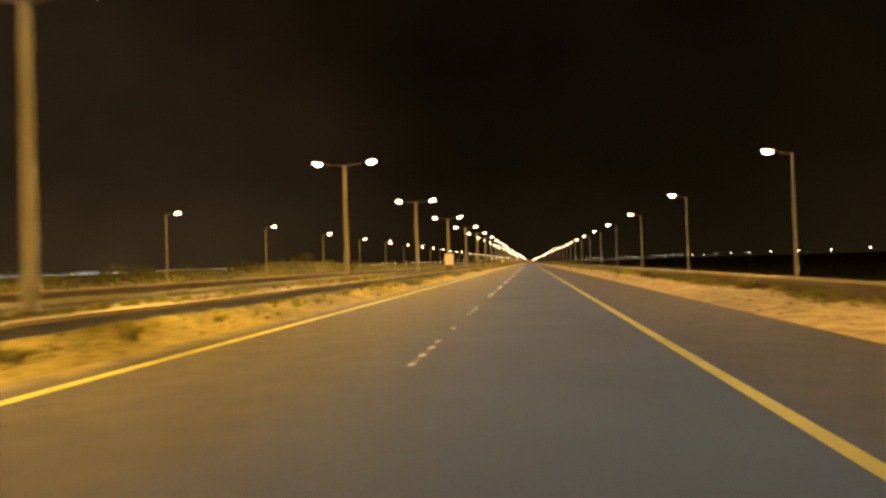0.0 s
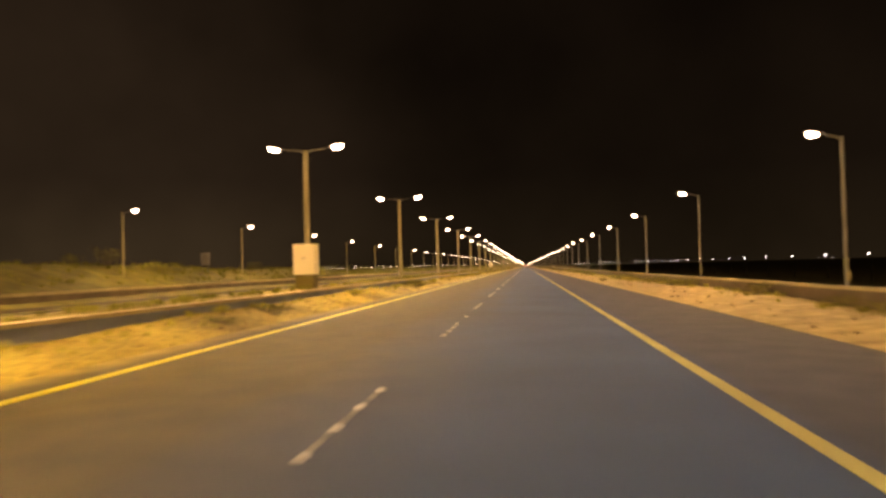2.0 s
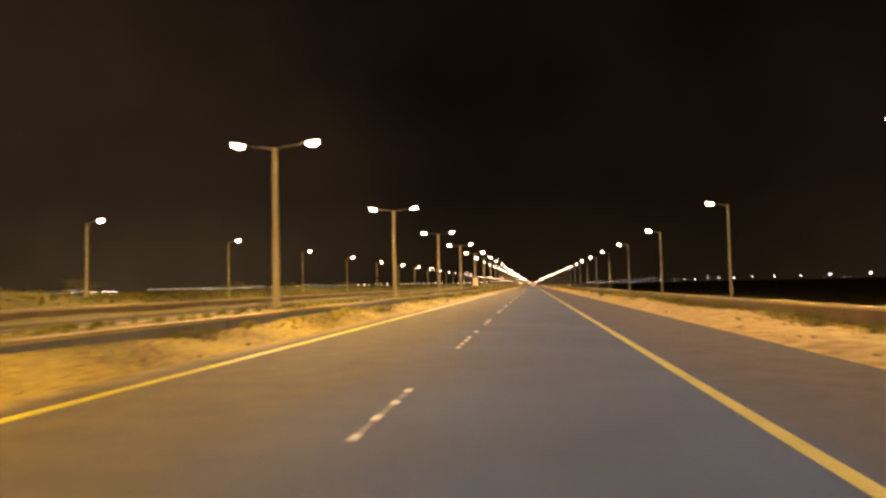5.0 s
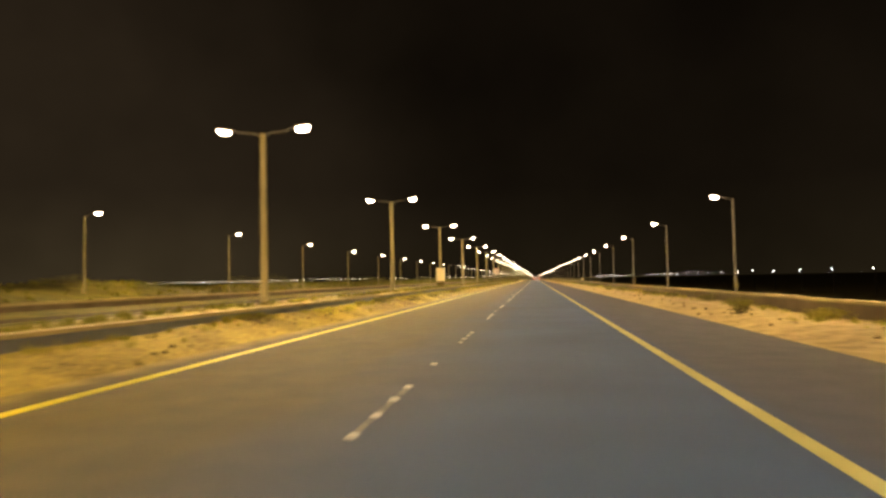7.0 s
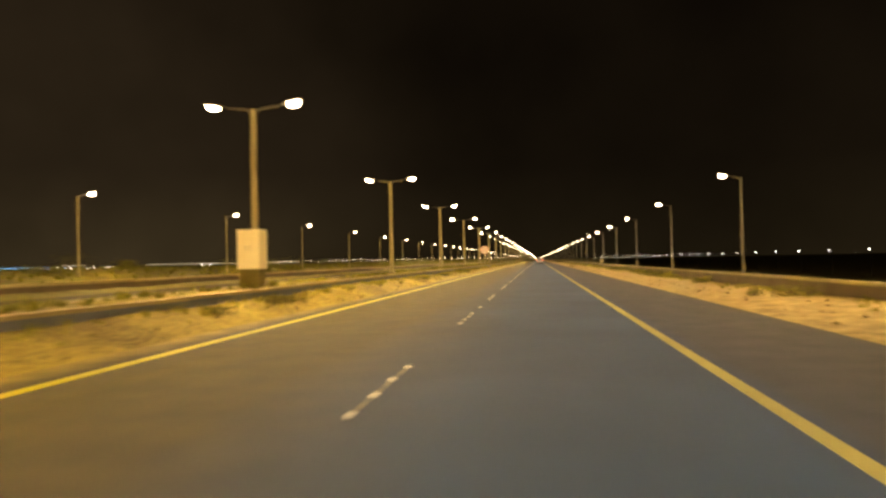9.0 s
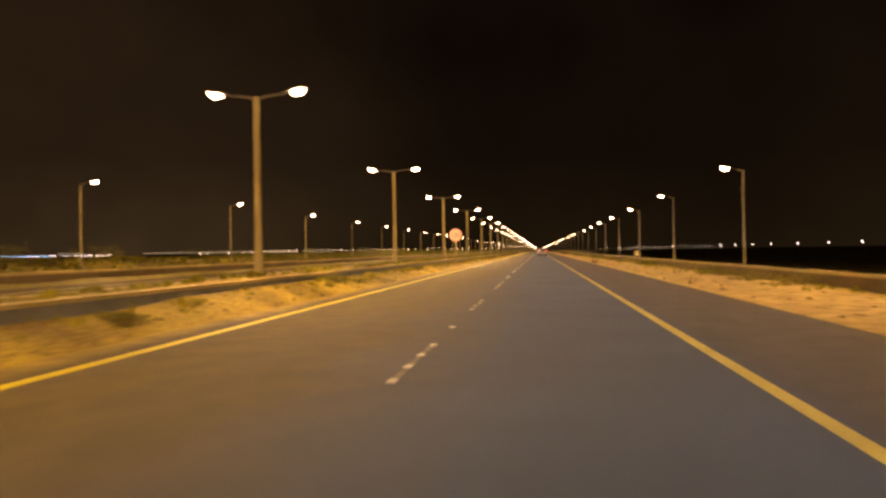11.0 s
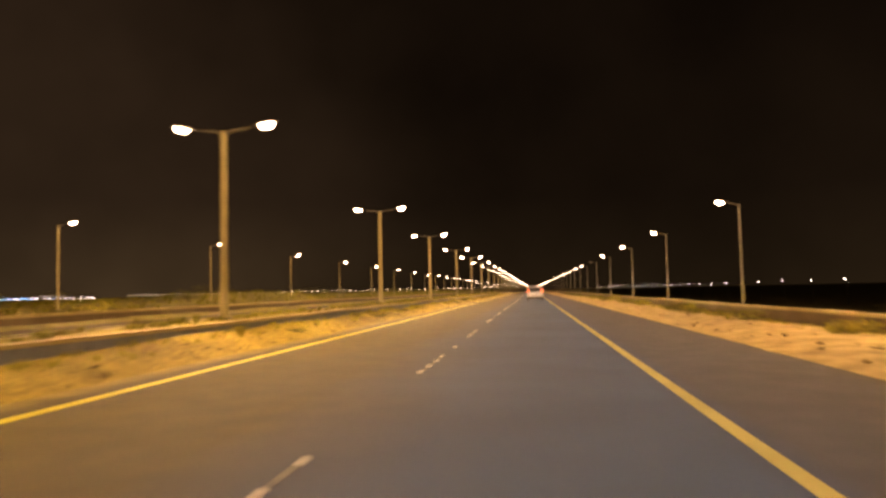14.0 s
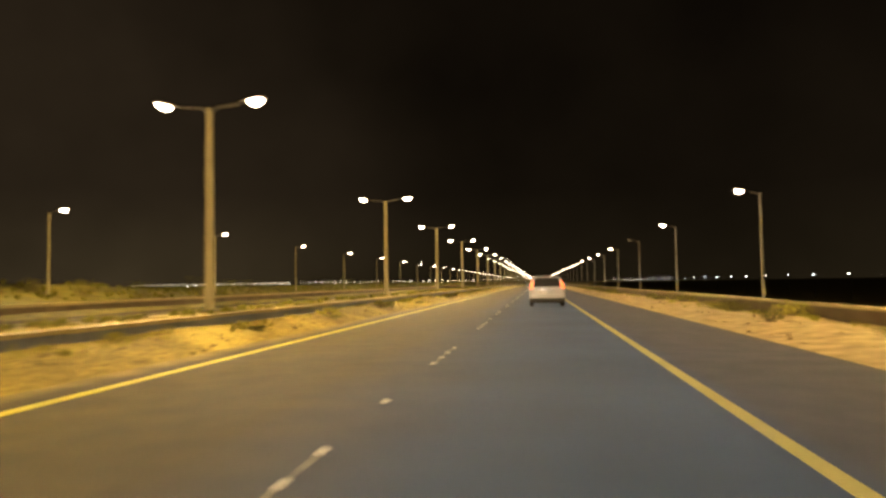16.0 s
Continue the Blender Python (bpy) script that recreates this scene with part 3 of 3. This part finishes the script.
def plants():
    rnd = random.uniform
    # the scrub bank beyond the opposite road
    near = [(rnd(-44, -26.3), rnd(-40, 520), rnd(0.7, 1.6)) for _ in range(8200)]
    tufts("bank_scrub", near, 11, 0.24, SCRUB, "dense dry olive scrub on the far bank")
    far = [(rnd(-50, -26.3), rnd(520, 1500), rnd(1.2, 2.4)) for _ in range(2600)]
    tufts("far_bank_scrub", far, 8, 0.36, SCRUB, "dry olive scrub far along the bank")
    # weeds along the barriers and on the sand
    tufts("median_weeds", [(rnd(-9.0, -7.95), rnd(-30, 520), rnd(0.6, 1.2)) for _ in range(2600)], 9, 0.20, SCRUB, "sparse dry weeds along the median")
    verge = [(X_WALL_R - 0.15 - abs(random.gauss(0, 0.55)), rnd(-30, 520), rnd(0.5, 1.2)) for _ in range(1100)]
    tufts("verge_weeds", verge, 9, 0.17, DRY_GRASS, "sparse dry weeds along the outer barrier")
    sand = [(X_WALL_L + 0.1 + abs(random.gauss(0, 0.35)), rnd(-30, 520), rnd(0.35, 1.0)) for _ in range(1900)]
    tufts("sand_weeds", sand, 8, 0.20, DRY_GRASS, "sparse dry weeds in the drifted sand")
    for w, h, n, mat, size, count in ((1.2, 0.25, 460, LEAVES, 1.1, 64), (0.9, 0.22, 360, DRY_GRASS, 1.1, 48), (1.6, 0.28, 620, LEAVES, 1.1, 44)):
        kind = shrub(w, h, n, mat, "low dusty green shrub on the sandy verge", "verge shrubs")
        scatter(kind, [(X_WALL_R - rnd(0.25, 0.9), rnd(-10, 500), size * rnd(0.6, 1.15)) for _ in range(count)])
    edge = [(5.2 + abs(random.gauss(0, 1.1)), rnd(-20, 500), rnd(0.02, 0.09)) for _ in range(750)]
    clods("verge_clods", [p for p in edge if p[0] < 8.0], CLOD, "dark earth clods strewn over the pale verge sand")
    drift = [(rnd(-7.45, -6.35), rnd(-20, 500), rnd(0.02, 0.08)) for _ in range(1500)]
    clods("median_clods", drift, CLOD, "dark earth clods strewn over the median sand")
    kind = shrub(0.7, 0.24, 240, LEAVES, "small dark shrub at the edge of the asphalt", "edge shrubs")
    scatter(kind, [(6.8, 56.1, 1.3), (5.3, 323.0, 0.8), (5.2, 325.8, 0.9), (6.2, 187.2, 1.2), (5.5, 101.9, 0.9), (7.0, 84.0, 1.0), (6.6, 232.0, 1.0), (6.4, 386.0, 1.1)])
    kind = shrub(0.6, 0.22, 220, DRY_GRASS, "small dry shrub in the drifted median sand", "median shrubs")
    scatter(kind, [(-6.95, 50.2, 1.2), (-6.95, 44.6, 1.0)] + [(rnd(-7.4, -6.75), rnd(0, 480), rnd(0.5, 1.1)) for _ in range(60)])
    kind = shrub(1.1, 0.16, 420, LEAVES, "low dark creeping shrub in the drifted median sand", "creeping shrubs")
    scatter(kind, [(-6.75, 66.5, 1.2), (-6.8, 92.5, 1.1), (-6.8, 203.5, 1.0), (-6.9, 181.5, 1.2)] + [(rnd(-7.35, -6.7), rnd(0, 480), rnd(0.6, 1.3)) for _ in range(46)])
    for w, h, n, mat, count in ((2.2, 1.0, 900, LEAVES, 40), (1.7, 0.8, 700, SCRUB, 40)):
        kind = shrub(w, h, n, mat, "rounded dusty shrub on the scrub bank", "bank shrubs")
        scatter(kind, [(rnd(-42, -27.5), rnd(20, 560), rnd(0.7, 1.3)) for _ in range(count)])
    kind = shrub(4.2, 1.5, 1700, LEAVES, "large spreading shrub on the scrub bank", "large bank shrubs")
    scatter(kind, [(-37, 150, 0.7), (-36, 262, 0.8), (-35, 396, 0.9), (-38, 410, 0.8), (-36, 440, 0.8)])


plants()


# ---------------------------------------------------------------- cabinets and signs
def cabinet(x, y, z, w, d, h, label):
    """A sheet-steel control cabinet on a plinth, with two doors, a sloped cap and vents."""
    cab = new("control_cabinet")
    bm = bmesh.new()
    box(bm, -w / 2, w / 2, -d / 2, d / 2, 0.0, h, 0.015)
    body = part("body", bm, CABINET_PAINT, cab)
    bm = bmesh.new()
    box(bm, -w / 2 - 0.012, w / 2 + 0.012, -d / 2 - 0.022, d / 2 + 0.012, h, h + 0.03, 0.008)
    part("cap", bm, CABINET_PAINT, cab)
    bm = bmesh.new()
    box(bm, -w / 2 + 0.05, w / 2 - 0.05, -d / 2 + 0.04, d / 2 - 0.02, -0.9, 0.0, 0.02)
    part("plinth", bm, PLINTH, cab, "olive-brown concrete plinth")
    for s in (-1, 1):
        bm = bmesh.new()
        box(bm, min(s * 0.008, s * (w / 2 - 0.03)), max(s * 0.008, s * (w / 2 - 0.03)), -d / 2 - 0.018, -d / 2 - 0.002, 0.05, h - 0.05, 0.006)
        door = part("door", bm, CABINET_PAINT, cab)
        bm = bmesh.new()
        box(bm, s * 0.06 - 0.012, s * 0.06 + 0.012, -d / 2 - 0.028, -d / 2 - 0.018, h * 0.48, h * 0.48 + 0.14, 0.006)
        part("door_handle", bm, POLE_PAINT, door, "pale steel handle")
        for i in range(4):
            bm = bmesh.new()
            cx = s * w * 0.25
            box(bm, cx - w * 0.1, cx + w * 0.1, -d / 2 - 0.026, -d / 2 - 0.018, h - 0.16 - i * 0.035, h - 0.142 - i * 0.035)
            part("vent", bm, CABINET_PAINT, door)
    cab.location = (x, y, z)
    return tagged(cab, label, "cabinet")


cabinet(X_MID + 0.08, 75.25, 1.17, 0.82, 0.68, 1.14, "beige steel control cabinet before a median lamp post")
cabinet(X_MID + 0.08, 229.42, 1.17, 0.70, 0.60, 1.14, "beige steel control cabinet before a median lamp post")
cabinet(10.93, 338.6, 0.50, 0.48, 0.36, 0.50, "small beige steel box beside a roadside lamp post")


def disc(bm, r, y0, y1, sides=40):
    tube(bm, [(0, y0, 0), (0, y1, 0)], [r, r], sides)
    return bm


def lettering(text, size, at):
    """Upright raised characters, centred at a place, that face back down the road."""
    curve = bpy.data.curves.new("lettering", "FONT")
    curve.body, curve.size, curve.extrude, curve.offset = text, size, 0.003, 0.012
    curve.align_x, curve.align_y = "CENTER", "CENTER"
    ob = bpy.data.objects.new("lettering", curve)
    bm = bmesh.new()
    bm.from_mesh(ob.to_mesh())
    ob.to_mesh_clear()
    bpy.data.objects.remove(ob)
    bpy.data.curves.remove(curve)
    bmesh.ops.transform(bm, matrix=Matrix.Translation(at) @ Matrix.Rotation(radians(90), 4, "X"), verts=bm.verts)
    return bm


def round_sign(x, y, z):
    """A round white speed sign with a red rim and a worn number, on one post."""
    sign = new("traffic_sign")
    zb = ground_z(x, y)
    bm = disc(bmesh.new(), 0.64, 0.0, 0.02)
    plate = part("sign_plate", bm, SIGN_WHITE, sign)
    bm = bmesh.new()
    n = 40
    ring = [[bm.verts.new((r * math.cos(2 * math.pi * k / n), yy, r * math.sin(2 * math.pi * k / n))) for k in range(n)] for r, yy in ((0.645, 0.004), (0.645, -0.008), (0.575, -0.008), (0.575, 0.004))]
    for a, b in zip(ring, ring[1:] + ring[:1]):
        for k in range(n):
            bm.faces.new((a[k], a[(k + 1) % n], b[(k + 1) % n], b[k]))
    bmesh.ops.recalc_face_normals(bm, faces=bm.faces)
    part("red_rim", bm, SIGN_RED, plate, "red rim")
    for at, digit in ((-0.31, "1"), (-0.02, "2"), (0.31, "0")):
        part("digit", lettering(digit, 0.62, (at, -0.006, 0.0)), SIGN_DARK, plate, "worn dark digit")
    post = part("sign_post", tube(bmesh.new(), [(0, 0.10, zb - z - 0.5), (0, 0.10, 0.35)], [0.085, 0.085], 14), POLE_PAINT, sign)
    for h in (-0.2, 0.2):
        part("clamp", box(bmesh.new(), -0.1, 0.1, 0.012, 0.19, h - 0.02, h + 0.02, 0.005), GALVANISED, post)
    sign.location = (x, y, z)
    return tagged(sign, "faded round white speed sign with a red rim on one post", "road sign")


round_sign(-8.25, 325.4, 2.9)


def back_of_sign(x, y, z, w, h):
    """The unlit back of a sign board that faces the opposite road."""
    sign = new("sign_board")
    bm = box(bmesh.new(), -w / 2, w / 2, -0.012, 0.012, -h / 2, h / 2, 0.004)
    part("board", bm, GALVANISED, sign)
    for s in (-0.3, 0.3):
        bm = tube(bmesh.new(), [(s * w, -0.05, ground_z(x, y) - z - 0.4), (s * w, -0.05, h / 2)], [0.04, 0.04], 10)
        part("sign_post", bm, GALVANISED, sign)
    for s in (-0.25, 0.25):
        bm = box(bmesh.new(), -w / 2, w / 2, -0.03, -0.012, s * h - 0.02, s * h + 0.02)
        part("stiffener", bm, GALVANISED, sign)
    sign.location = (x, y, z)
    return tagged(sign, "dull grey back of a road sign beside the opposite road", "road sign")


back_of_sign(-28.4, 111.0, 2.65, 0.85, 1.05)


# ---------------------------------------------------------------- the car ahead
def rounded(w0, w1, y0, y1, r, n=5):
    """A rounded plan outline: half widths at the rear and front, the two ends, and a corner radius."""
    pts = []
    for cx, cy, a0 in ((w1 - r, y1 - r, 0), (-w1 + r, y1 - r, 90), (-w0 + r, y0 + r, 180), (w0 - r, y0 + r, 270)):
        pts += [(cx + r * math.cos(radians(a0 + 90 * k / n)), cy + r * math.sin(radians(a0 + 90 * k / n))) for k in range(n + 1)]
    return pts


def stack(bm, levels, n=5):
    """Rounded outlines one above the other, joined into a closed shell."""
    rings = [[bm.verts.new((x, y, z)) for x, y in rounded(*dims, n)] for z, *dims in levels]
    for a, b in zip(rings, rings[1:]):
        for k in range(len(a)):
            j = (k + 1) % len(a)
            bm.faces.new((a[k], a[j], b[j], b[k]))
    bm.faces.new(list(reversed(rings[0])))
    bm.faces.new(rings[-1])
    return bm


def slab(bm, corners, thick):
    """A plate with the given four corners, thickened along its normal."""
    c = [Vector(p) for p in corners]
    nrm = (c[1] - c[0]).cross(c[3] - c[0]).normalized() * thick
    a, b = [bm.verts.new(p) for p in c], [bm.verts.new(p + nrm) for p in c]
    bm.faces.new(list(reversed(a)))
    bm.faces.new(b)
    for k in range(4):
        j = (k + 1) % 4
        bm.faces.new((a[k], a[j], b[j], b[k]))
    bmesh.ops.recalc_face_normals(bm, faces=bm.faces)
    return bm


def car(x, y):
    """A pale silver five-door car seen from behind; its rear stands at y, its front looks down the road."""
    whole = new("car")
    bm = stack(bmesh.new(), [(0.26, 0.80, 0.78, 0.10, 4.42, 0.22), (0.40, 0.89, 0.88, 0.02, 4.50, 0.28), (0.62, 0.92, 0.90, 0.03, 4.50, 0.30),
                             (0.84, 0.92, 0.88, 0.08, 4.42, 0.30), (0.98, 0.89, 0.84, 0.11, 4.20, 0.30), (1.03, 0.86, 0.80, 0.14, 3.95, 0.32)])
    part("body", bm, CAR_PAINT, whole, smooth=True)
    bm = stack(bmesh.new(), [(1.00, 0.855, 0.83, 0.12, 3.35, 0.30), (1.20, 0.82, 0.79, 0.20, 3.00, 0.30), (1.42, 0.74, 0.71, 0.34, 2.62, 0.30),
                             (1.53, 0.66, 0.62, 0.46, 2.40, 0.32), (1.56, 0.56, 0.50, 0.58, 2.25, 0.30)])
    part("cabin", bm, CAR_PAINT, whole, smooth=True)
    part("rear_window", slab(bmesh.new(), [(-0.70, 0.125, 1.02), (0.70, 0.125, 1.02), (0.60, 0.33, 1.46), (-0.60, 0.33, 1.46)], 0.012), DARK_GLASS, whole, "dark tinted rear window")
    part("windscreen", slab(bmesh.new(), [(0.66, 3.36, 1.06), (-0.66, 3.36, 1.06), (-0.56, 2.68, 1.44), (0.56, 2.68, 1.44)], 0.012), DARK_GLASS, whole, "dark windscreen")
    for s in (-1, 1):
        for y0, y1, t0, t1 in ((0.62, 1.28, 0.80, 1.26), (1.34, 2.1, 1.34, 2.05), (2.16, 2.98, 2.12, 2.5)):
            c = [(s * 0.853, y0, 1.06), (s * 0.845, y1, 1.06), (s * 0.745, t1, 1.40), (s * 0.752, t0, 1.40)]
            part("side_window", slab(bmesh.new(), c if s > 0 else [c[1], c[0], c[3], c[2]], 0.012), DARK_GLASS, whole, "dark side window")
        # tall tail lamps beside the rear window
        bm = stack(bmesh.new(), [(0.94, 0.07, 0.07, 0.02, 0.26, 0.03), (1.10, 0.06, 0.06, 0.03, 0.26, 0.03), (1.34, 0.03, 0.03, 0.14, 0.30, 0.02)], 3)
        for v in bm.verts:
            v.co.x += s * (0.815 - max(0, v.co.z - 1.0) * 0.28)
        part("tail_lamp", bm, TAIL_RED, whole, "lit red tail lamp", smooth=True)
        bm = box(bmesh.new(), s * 0.70 - 0.09, s * 0.70 + 0.09, -0.012, 0.02, 0.42, 0.46, 0.006)
        part("reflector", bm, SIGN_RED, whole, "red reflector")
        bm = stack(bmesh.new(), [(1.03, 0.09, 0.07, 2.72, 2.92, 0.03), (1.12, 0.11, 0.09, 2.70, 2.94, 0.03), (1.19, 0.09, 0.07, 2.74, 2.90, 0.03)], 3)
        for v in bm.verts:
            v.co.x += s * 0.99
        part("wing_mirror", bm, CAR_PAINT, whole, smooth=True)
        bm = tube(bmesh.new(), [(s * 0.60, 0.7, 1.57), (s * 0.60, 0.8, 1.60), (s * 0.58, 2.0, 1.60), (s * 0.58, 2.1, 1.565)], [0.016] * 4, 8)
        part("roof_rail", bm, BLACK_PLASTIC, whole)
        for wy in (0.88, 3.55):
            bm = tube(bmesh.new(), [(s * 0.70, wy, 0.335), (s * 0.72, wy, 0.335), (s * 0.88, wy, 0.335), (s * 0.90, wy, 0.335)], [0.29, 0.335, 0.335, 0.29], 24)
            wheel = part("tyre", bm, RUBBER, whole, "black tyre", smooth=False)
            bm = tube(bmesh.new(), [(s * 0.895, wy, 0.335), (s * 0.907, wy, 0.335)], [0.22, 0.19], 20)
            part("rim", bm, CHROME, wheel, "silver rim")
    bm = stack(bmesh.new(), [(0.20, 0.78, 0.78, 0.02, 0.30, 0.08), (0.30, 0.86, 0.86, -0.03, 0.30, 0.10), (0.44, 0.88, 0.88, -0.03, 0.30, 0.10)])
    part("lower_bumper", bm, BLACK_PLASTIC, whole, "black lower bumper", smooth=False)
    bm = stack(bmesh.new(), [(0.44, 0.90, 0.90, -0.035, 0.3, 0.12), (0.58, 0.905, 0.905, -0.03, 0.3, 0.12), (0.63, 0.89, 0.89, 0.0, 0.3, 0.12)])
    part("bumper", bm, CAR_PAINT, whole)
    bm = box(bmesh.new(), -0.56, 0.38, -0.012, 0.085, 0.880, 0.91, 0.008)
    garnish = part("tailgate_trim", bm, CHROME, whole, "bright tailgate trim")
    for s in (-0.36, -0.16):
        bm = box(bmesh.new(), s - 0.02, s + 0.02, 0.0, 0.03, 0.872, 0.880)
        part("plate_lamp", bm, PLATE_LIGHT, garnish, "lit plate lamp")
    bm = box(bmesh.new(), -0.52, 0.0, 0.02, 0.04, 0.68, 0.84, 0.004)
    plate = part("number_plate", bm, PLATE, whole, "white number plate with dark bars")
    for i in range(5):
        bm = box(bmesh.new(), -0.46 + i * 0.085, -0.405 + i * 0.085, 0.015, 0.021, 0.73, 0.79)
        part("plate_bar", bm, BLACK_PLASTIC, plate)
    bm = box(bmesh.new(), -0.56, 0.56, 0.24, 0.52, 1.535, 1.575, 0.015)
    spoiler = part("spoiler", bm, CAR_PAINT, whole)
    bm = box(bmesh.new(), -0.16, 0.16, 0.232, 0.245, 1.545, 1.565)
    part("high_brake_lamp", bm, SIGN_RED, spoiler, "unlit red brake lamp")
    bm = tube(bmesh.new(), [(0, 0.18, 1.05), (0.1, 0.16, 1.08), (0.42, 0.17, 1.1)], [0.014, 0.010, 0.008], 6)
    part("rear_wiper", bm, BLACK_PLASTIC, whole)
    bm = tube(bmesh.new(), [(-0.55, -0.04, 0.24), (-0.55, 0.3, 0.24)], [0.035, 0.035], 12)
    part("exhaust", bm, CHROME, whole, "exhaust pipe")
    whole.location = (x, y, 0.0)
    return tagged(whole, "pale silver five-door car with lit red tail lamps in the lane", "car")


car(0.58, 403.0)


# ---------------------------------------------------------------- the distance
def distant_lamp(x, y, top, ground, glass, label, group):
    lamp = new("distant_lamp")
    bm = tube(bmesh.new(), [(0, 0, ground), (0, 0, top)], [0.13, 0.08], 6)
    part("pole", bm, DARK_STEEL, lamp)
    bm = bmesh.new()
    bmesh.ops.create_uvsphere(bm, u_segments=10, v_segments=6, radius=1)
    bmesh.ops.scale(bm, vec=(0.18, 0.15, 0.17), verts=bm.verts)
    bmesh.ops.translate(bm, vec=(-0.5, 0, top), verts=bm.verts)
    part("lamp_glass", bm, glass, lamp, "lit lamp", smooth=True)
    lamp.location = (x, y, 0)
    return tagged(lamp, label, "street lamp", group)


def distance():
    # a parallel road across the dark flats
    first = distant_lamp(80, 567 - 24 * 20, 2.1, -4.6, FAR_WHITE, "small lit street lamp far across the dark flats", "lamps across the flats")
    for k in range(-19, 30):
        copy_thing(first, pose(80 + random.uniform(-0.6, 0.6), 567 + 24 * k, 0))
    for i, (x, y) in enumerate(((872, 2500), (884, 2494), (903, 2488), (912, 2484), (930, 2476), (948, 2470))):
        far = distant_lamp(x, y, 2.0 + 0.8 * (i % 2), -4.6, FAR_WHITE, "tiny white lamp of a far settlement across the flats", "settlement lamps")
        far.scale = (3, 3, 1)
    # a far road beyond the bank, its lamps too many to count
    poles, heads = bmesh.new(), bmesh.new()
    way = [(-1640, 4250), (-1250, 4335), (-700, 4440), (-160, 4540)]
    for (x0, y0), (x1, y1) in zip(way, way[1:]):
        count = int((x1 - x0) / 33)
        for i in range(count):
            x, y = x0 + (x1 - x0) * i / count + random.uniform(-4, 4), y0 + (y1 - y0) * i / count
            z = 16.5 + random.uniform(-1.0, 1.0)
            tube(poles, [(x, y, -4), (x, y, z)], [0.4, 0.3], 4)
            box(heads, x - 1.3, x + 1.3, y - 1.5, y + 1.5, z - 2.0, z + 2.0)
    row = tagged(new("distant_road_lamps"), "dotted line of lit lamps along a far road", "street lamps", kind="stuff")
    part("poles", poles, POLE_PAINT, row)
    part("lamp_glasses", heads, FAR_WARM, row)
    # a long low causeway near the horizon; its parapet glows in place of lamplight
    causeway = tagged(new("distant_causeway"), "long pale glowing parapet of a far causeway", "causeway", kind="stuff")
    deck, parapet = bmesh.new(), bmesh.new()
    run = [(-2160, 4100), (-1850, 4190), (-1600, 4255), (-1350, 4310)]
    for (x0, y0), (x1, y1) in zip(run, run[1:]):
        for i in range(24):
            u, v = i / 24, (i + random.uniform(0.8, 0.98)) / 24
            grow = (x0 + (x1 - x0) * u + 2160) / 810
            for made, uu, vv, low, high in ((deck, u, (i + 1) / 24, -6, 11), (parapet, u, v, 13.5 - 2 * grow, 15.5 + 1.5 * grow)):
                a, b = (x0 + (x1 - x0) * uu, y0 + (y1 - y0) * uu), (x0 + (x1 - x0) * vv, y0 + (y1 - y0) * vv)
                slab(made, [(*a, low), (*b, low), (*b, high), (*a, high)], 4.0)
    part("deck", deck, SHED_WALL, causeway)
    part("parapet", parapet, FAR_PARAPET, causeway, "pale glowing parapet")
    # low lit sheds on the horizon, with many small lit windows
    sheds = ((-2330, 4000, 70, 6, (FAR_WHITE,)), (-2450, 3940, 150, 8, (FAR_WHITE, FAR_BLUE)), (-2620, 3850, 190, 8, (FAR_BLUE, FAR_BLUE, FAR_WHITE)),
             (-2800, 3750, 200, 9, (FAR_BLUE,)), (-2980, 3640, 190, 8, (FAR_BLUE, FAR_BLUE, FAR_WHITE)), (-3150, 3530, 170, 9, (FAR_WHITE, FAR_BLUE)))
    for x, y, w, h, glass in sheds:
        shed = new("distant_shed")
        h += 5
        bm = box(bmesh.new(), -w / 2, w / 2, -15, 15, -6, h)
        part("shed_wall", bm, SHED_WALL, shed)
        bm = stack(bmesh.new(), [(h, w / 2 + 1, w / 2 + 1, -16, 16, 0.5), (h + 2, w / 2 - 1, w / 2 - 1, -6, 6, 0.5)], 2)
        part("roof", bm, SHED_WALL, shed)
        k = int(w / 7)
        for i in range(k):
            c, low = -w / 2 + (i + random.uniform(0.3, 0.7)) * w / k, random.uniform(3, 7)
            bm = box(bmesh.new(), c - random.uniform(0.8, 2.2), c + random.uniform(0.8, 2.2), -15.3, -15.0, low, low + random.uniform(2, 5))
            part("lit_window", bm, random.choice(glass), shed, "lit window")
        shed.matrix_basis = pose(x, y, 0, 0, 0, 33)
        tagged(shed, "low distant shed with bluish lit windows" if FAR_BLUE in glass else "low distant shed with white lit windows", "shed", "distant sheds")
    # a flat pale roof that stands alone beside them, and two bright lamps below the causeway
    hall = new("distant_hall")
    part("hall_wall", box(bmesh.new(), -55, 55, -15, 15, -6, 15), SHED_WALL, hall)
    # the roof's lit look is emission of its own; it is no lamp
    part("canopy", box(bmesh.new(), -60, 60, -20, 20, 16.5, 20, 0.5), FAR_CANOPY, hall, "pale glowing canopy")
    hall.matrix_basis = pose(-2520, 3990, 0, 0, 0, 33)
    tagged(hall, "low distant hall under a pale glowing canopy", "hall")
    for x, y in ((-1690, 3800), (-1655, 3815), (-1560, 3850), (-2290, 3990)):
        lamp = distant_lamp(x, y, 7.0, -4, FAR_WHITE, "single white lamp far beyond the bank", "lone far lamps")
        for o in lamp.children:
            if o.name.startswith("lamp_glass"):
                for v in o.data.vertices:
                    v.co = ((v.co.x + 0.5) * 12, v.co.y * 12, 7 + (v.co.z - 7) * 12)


distance()
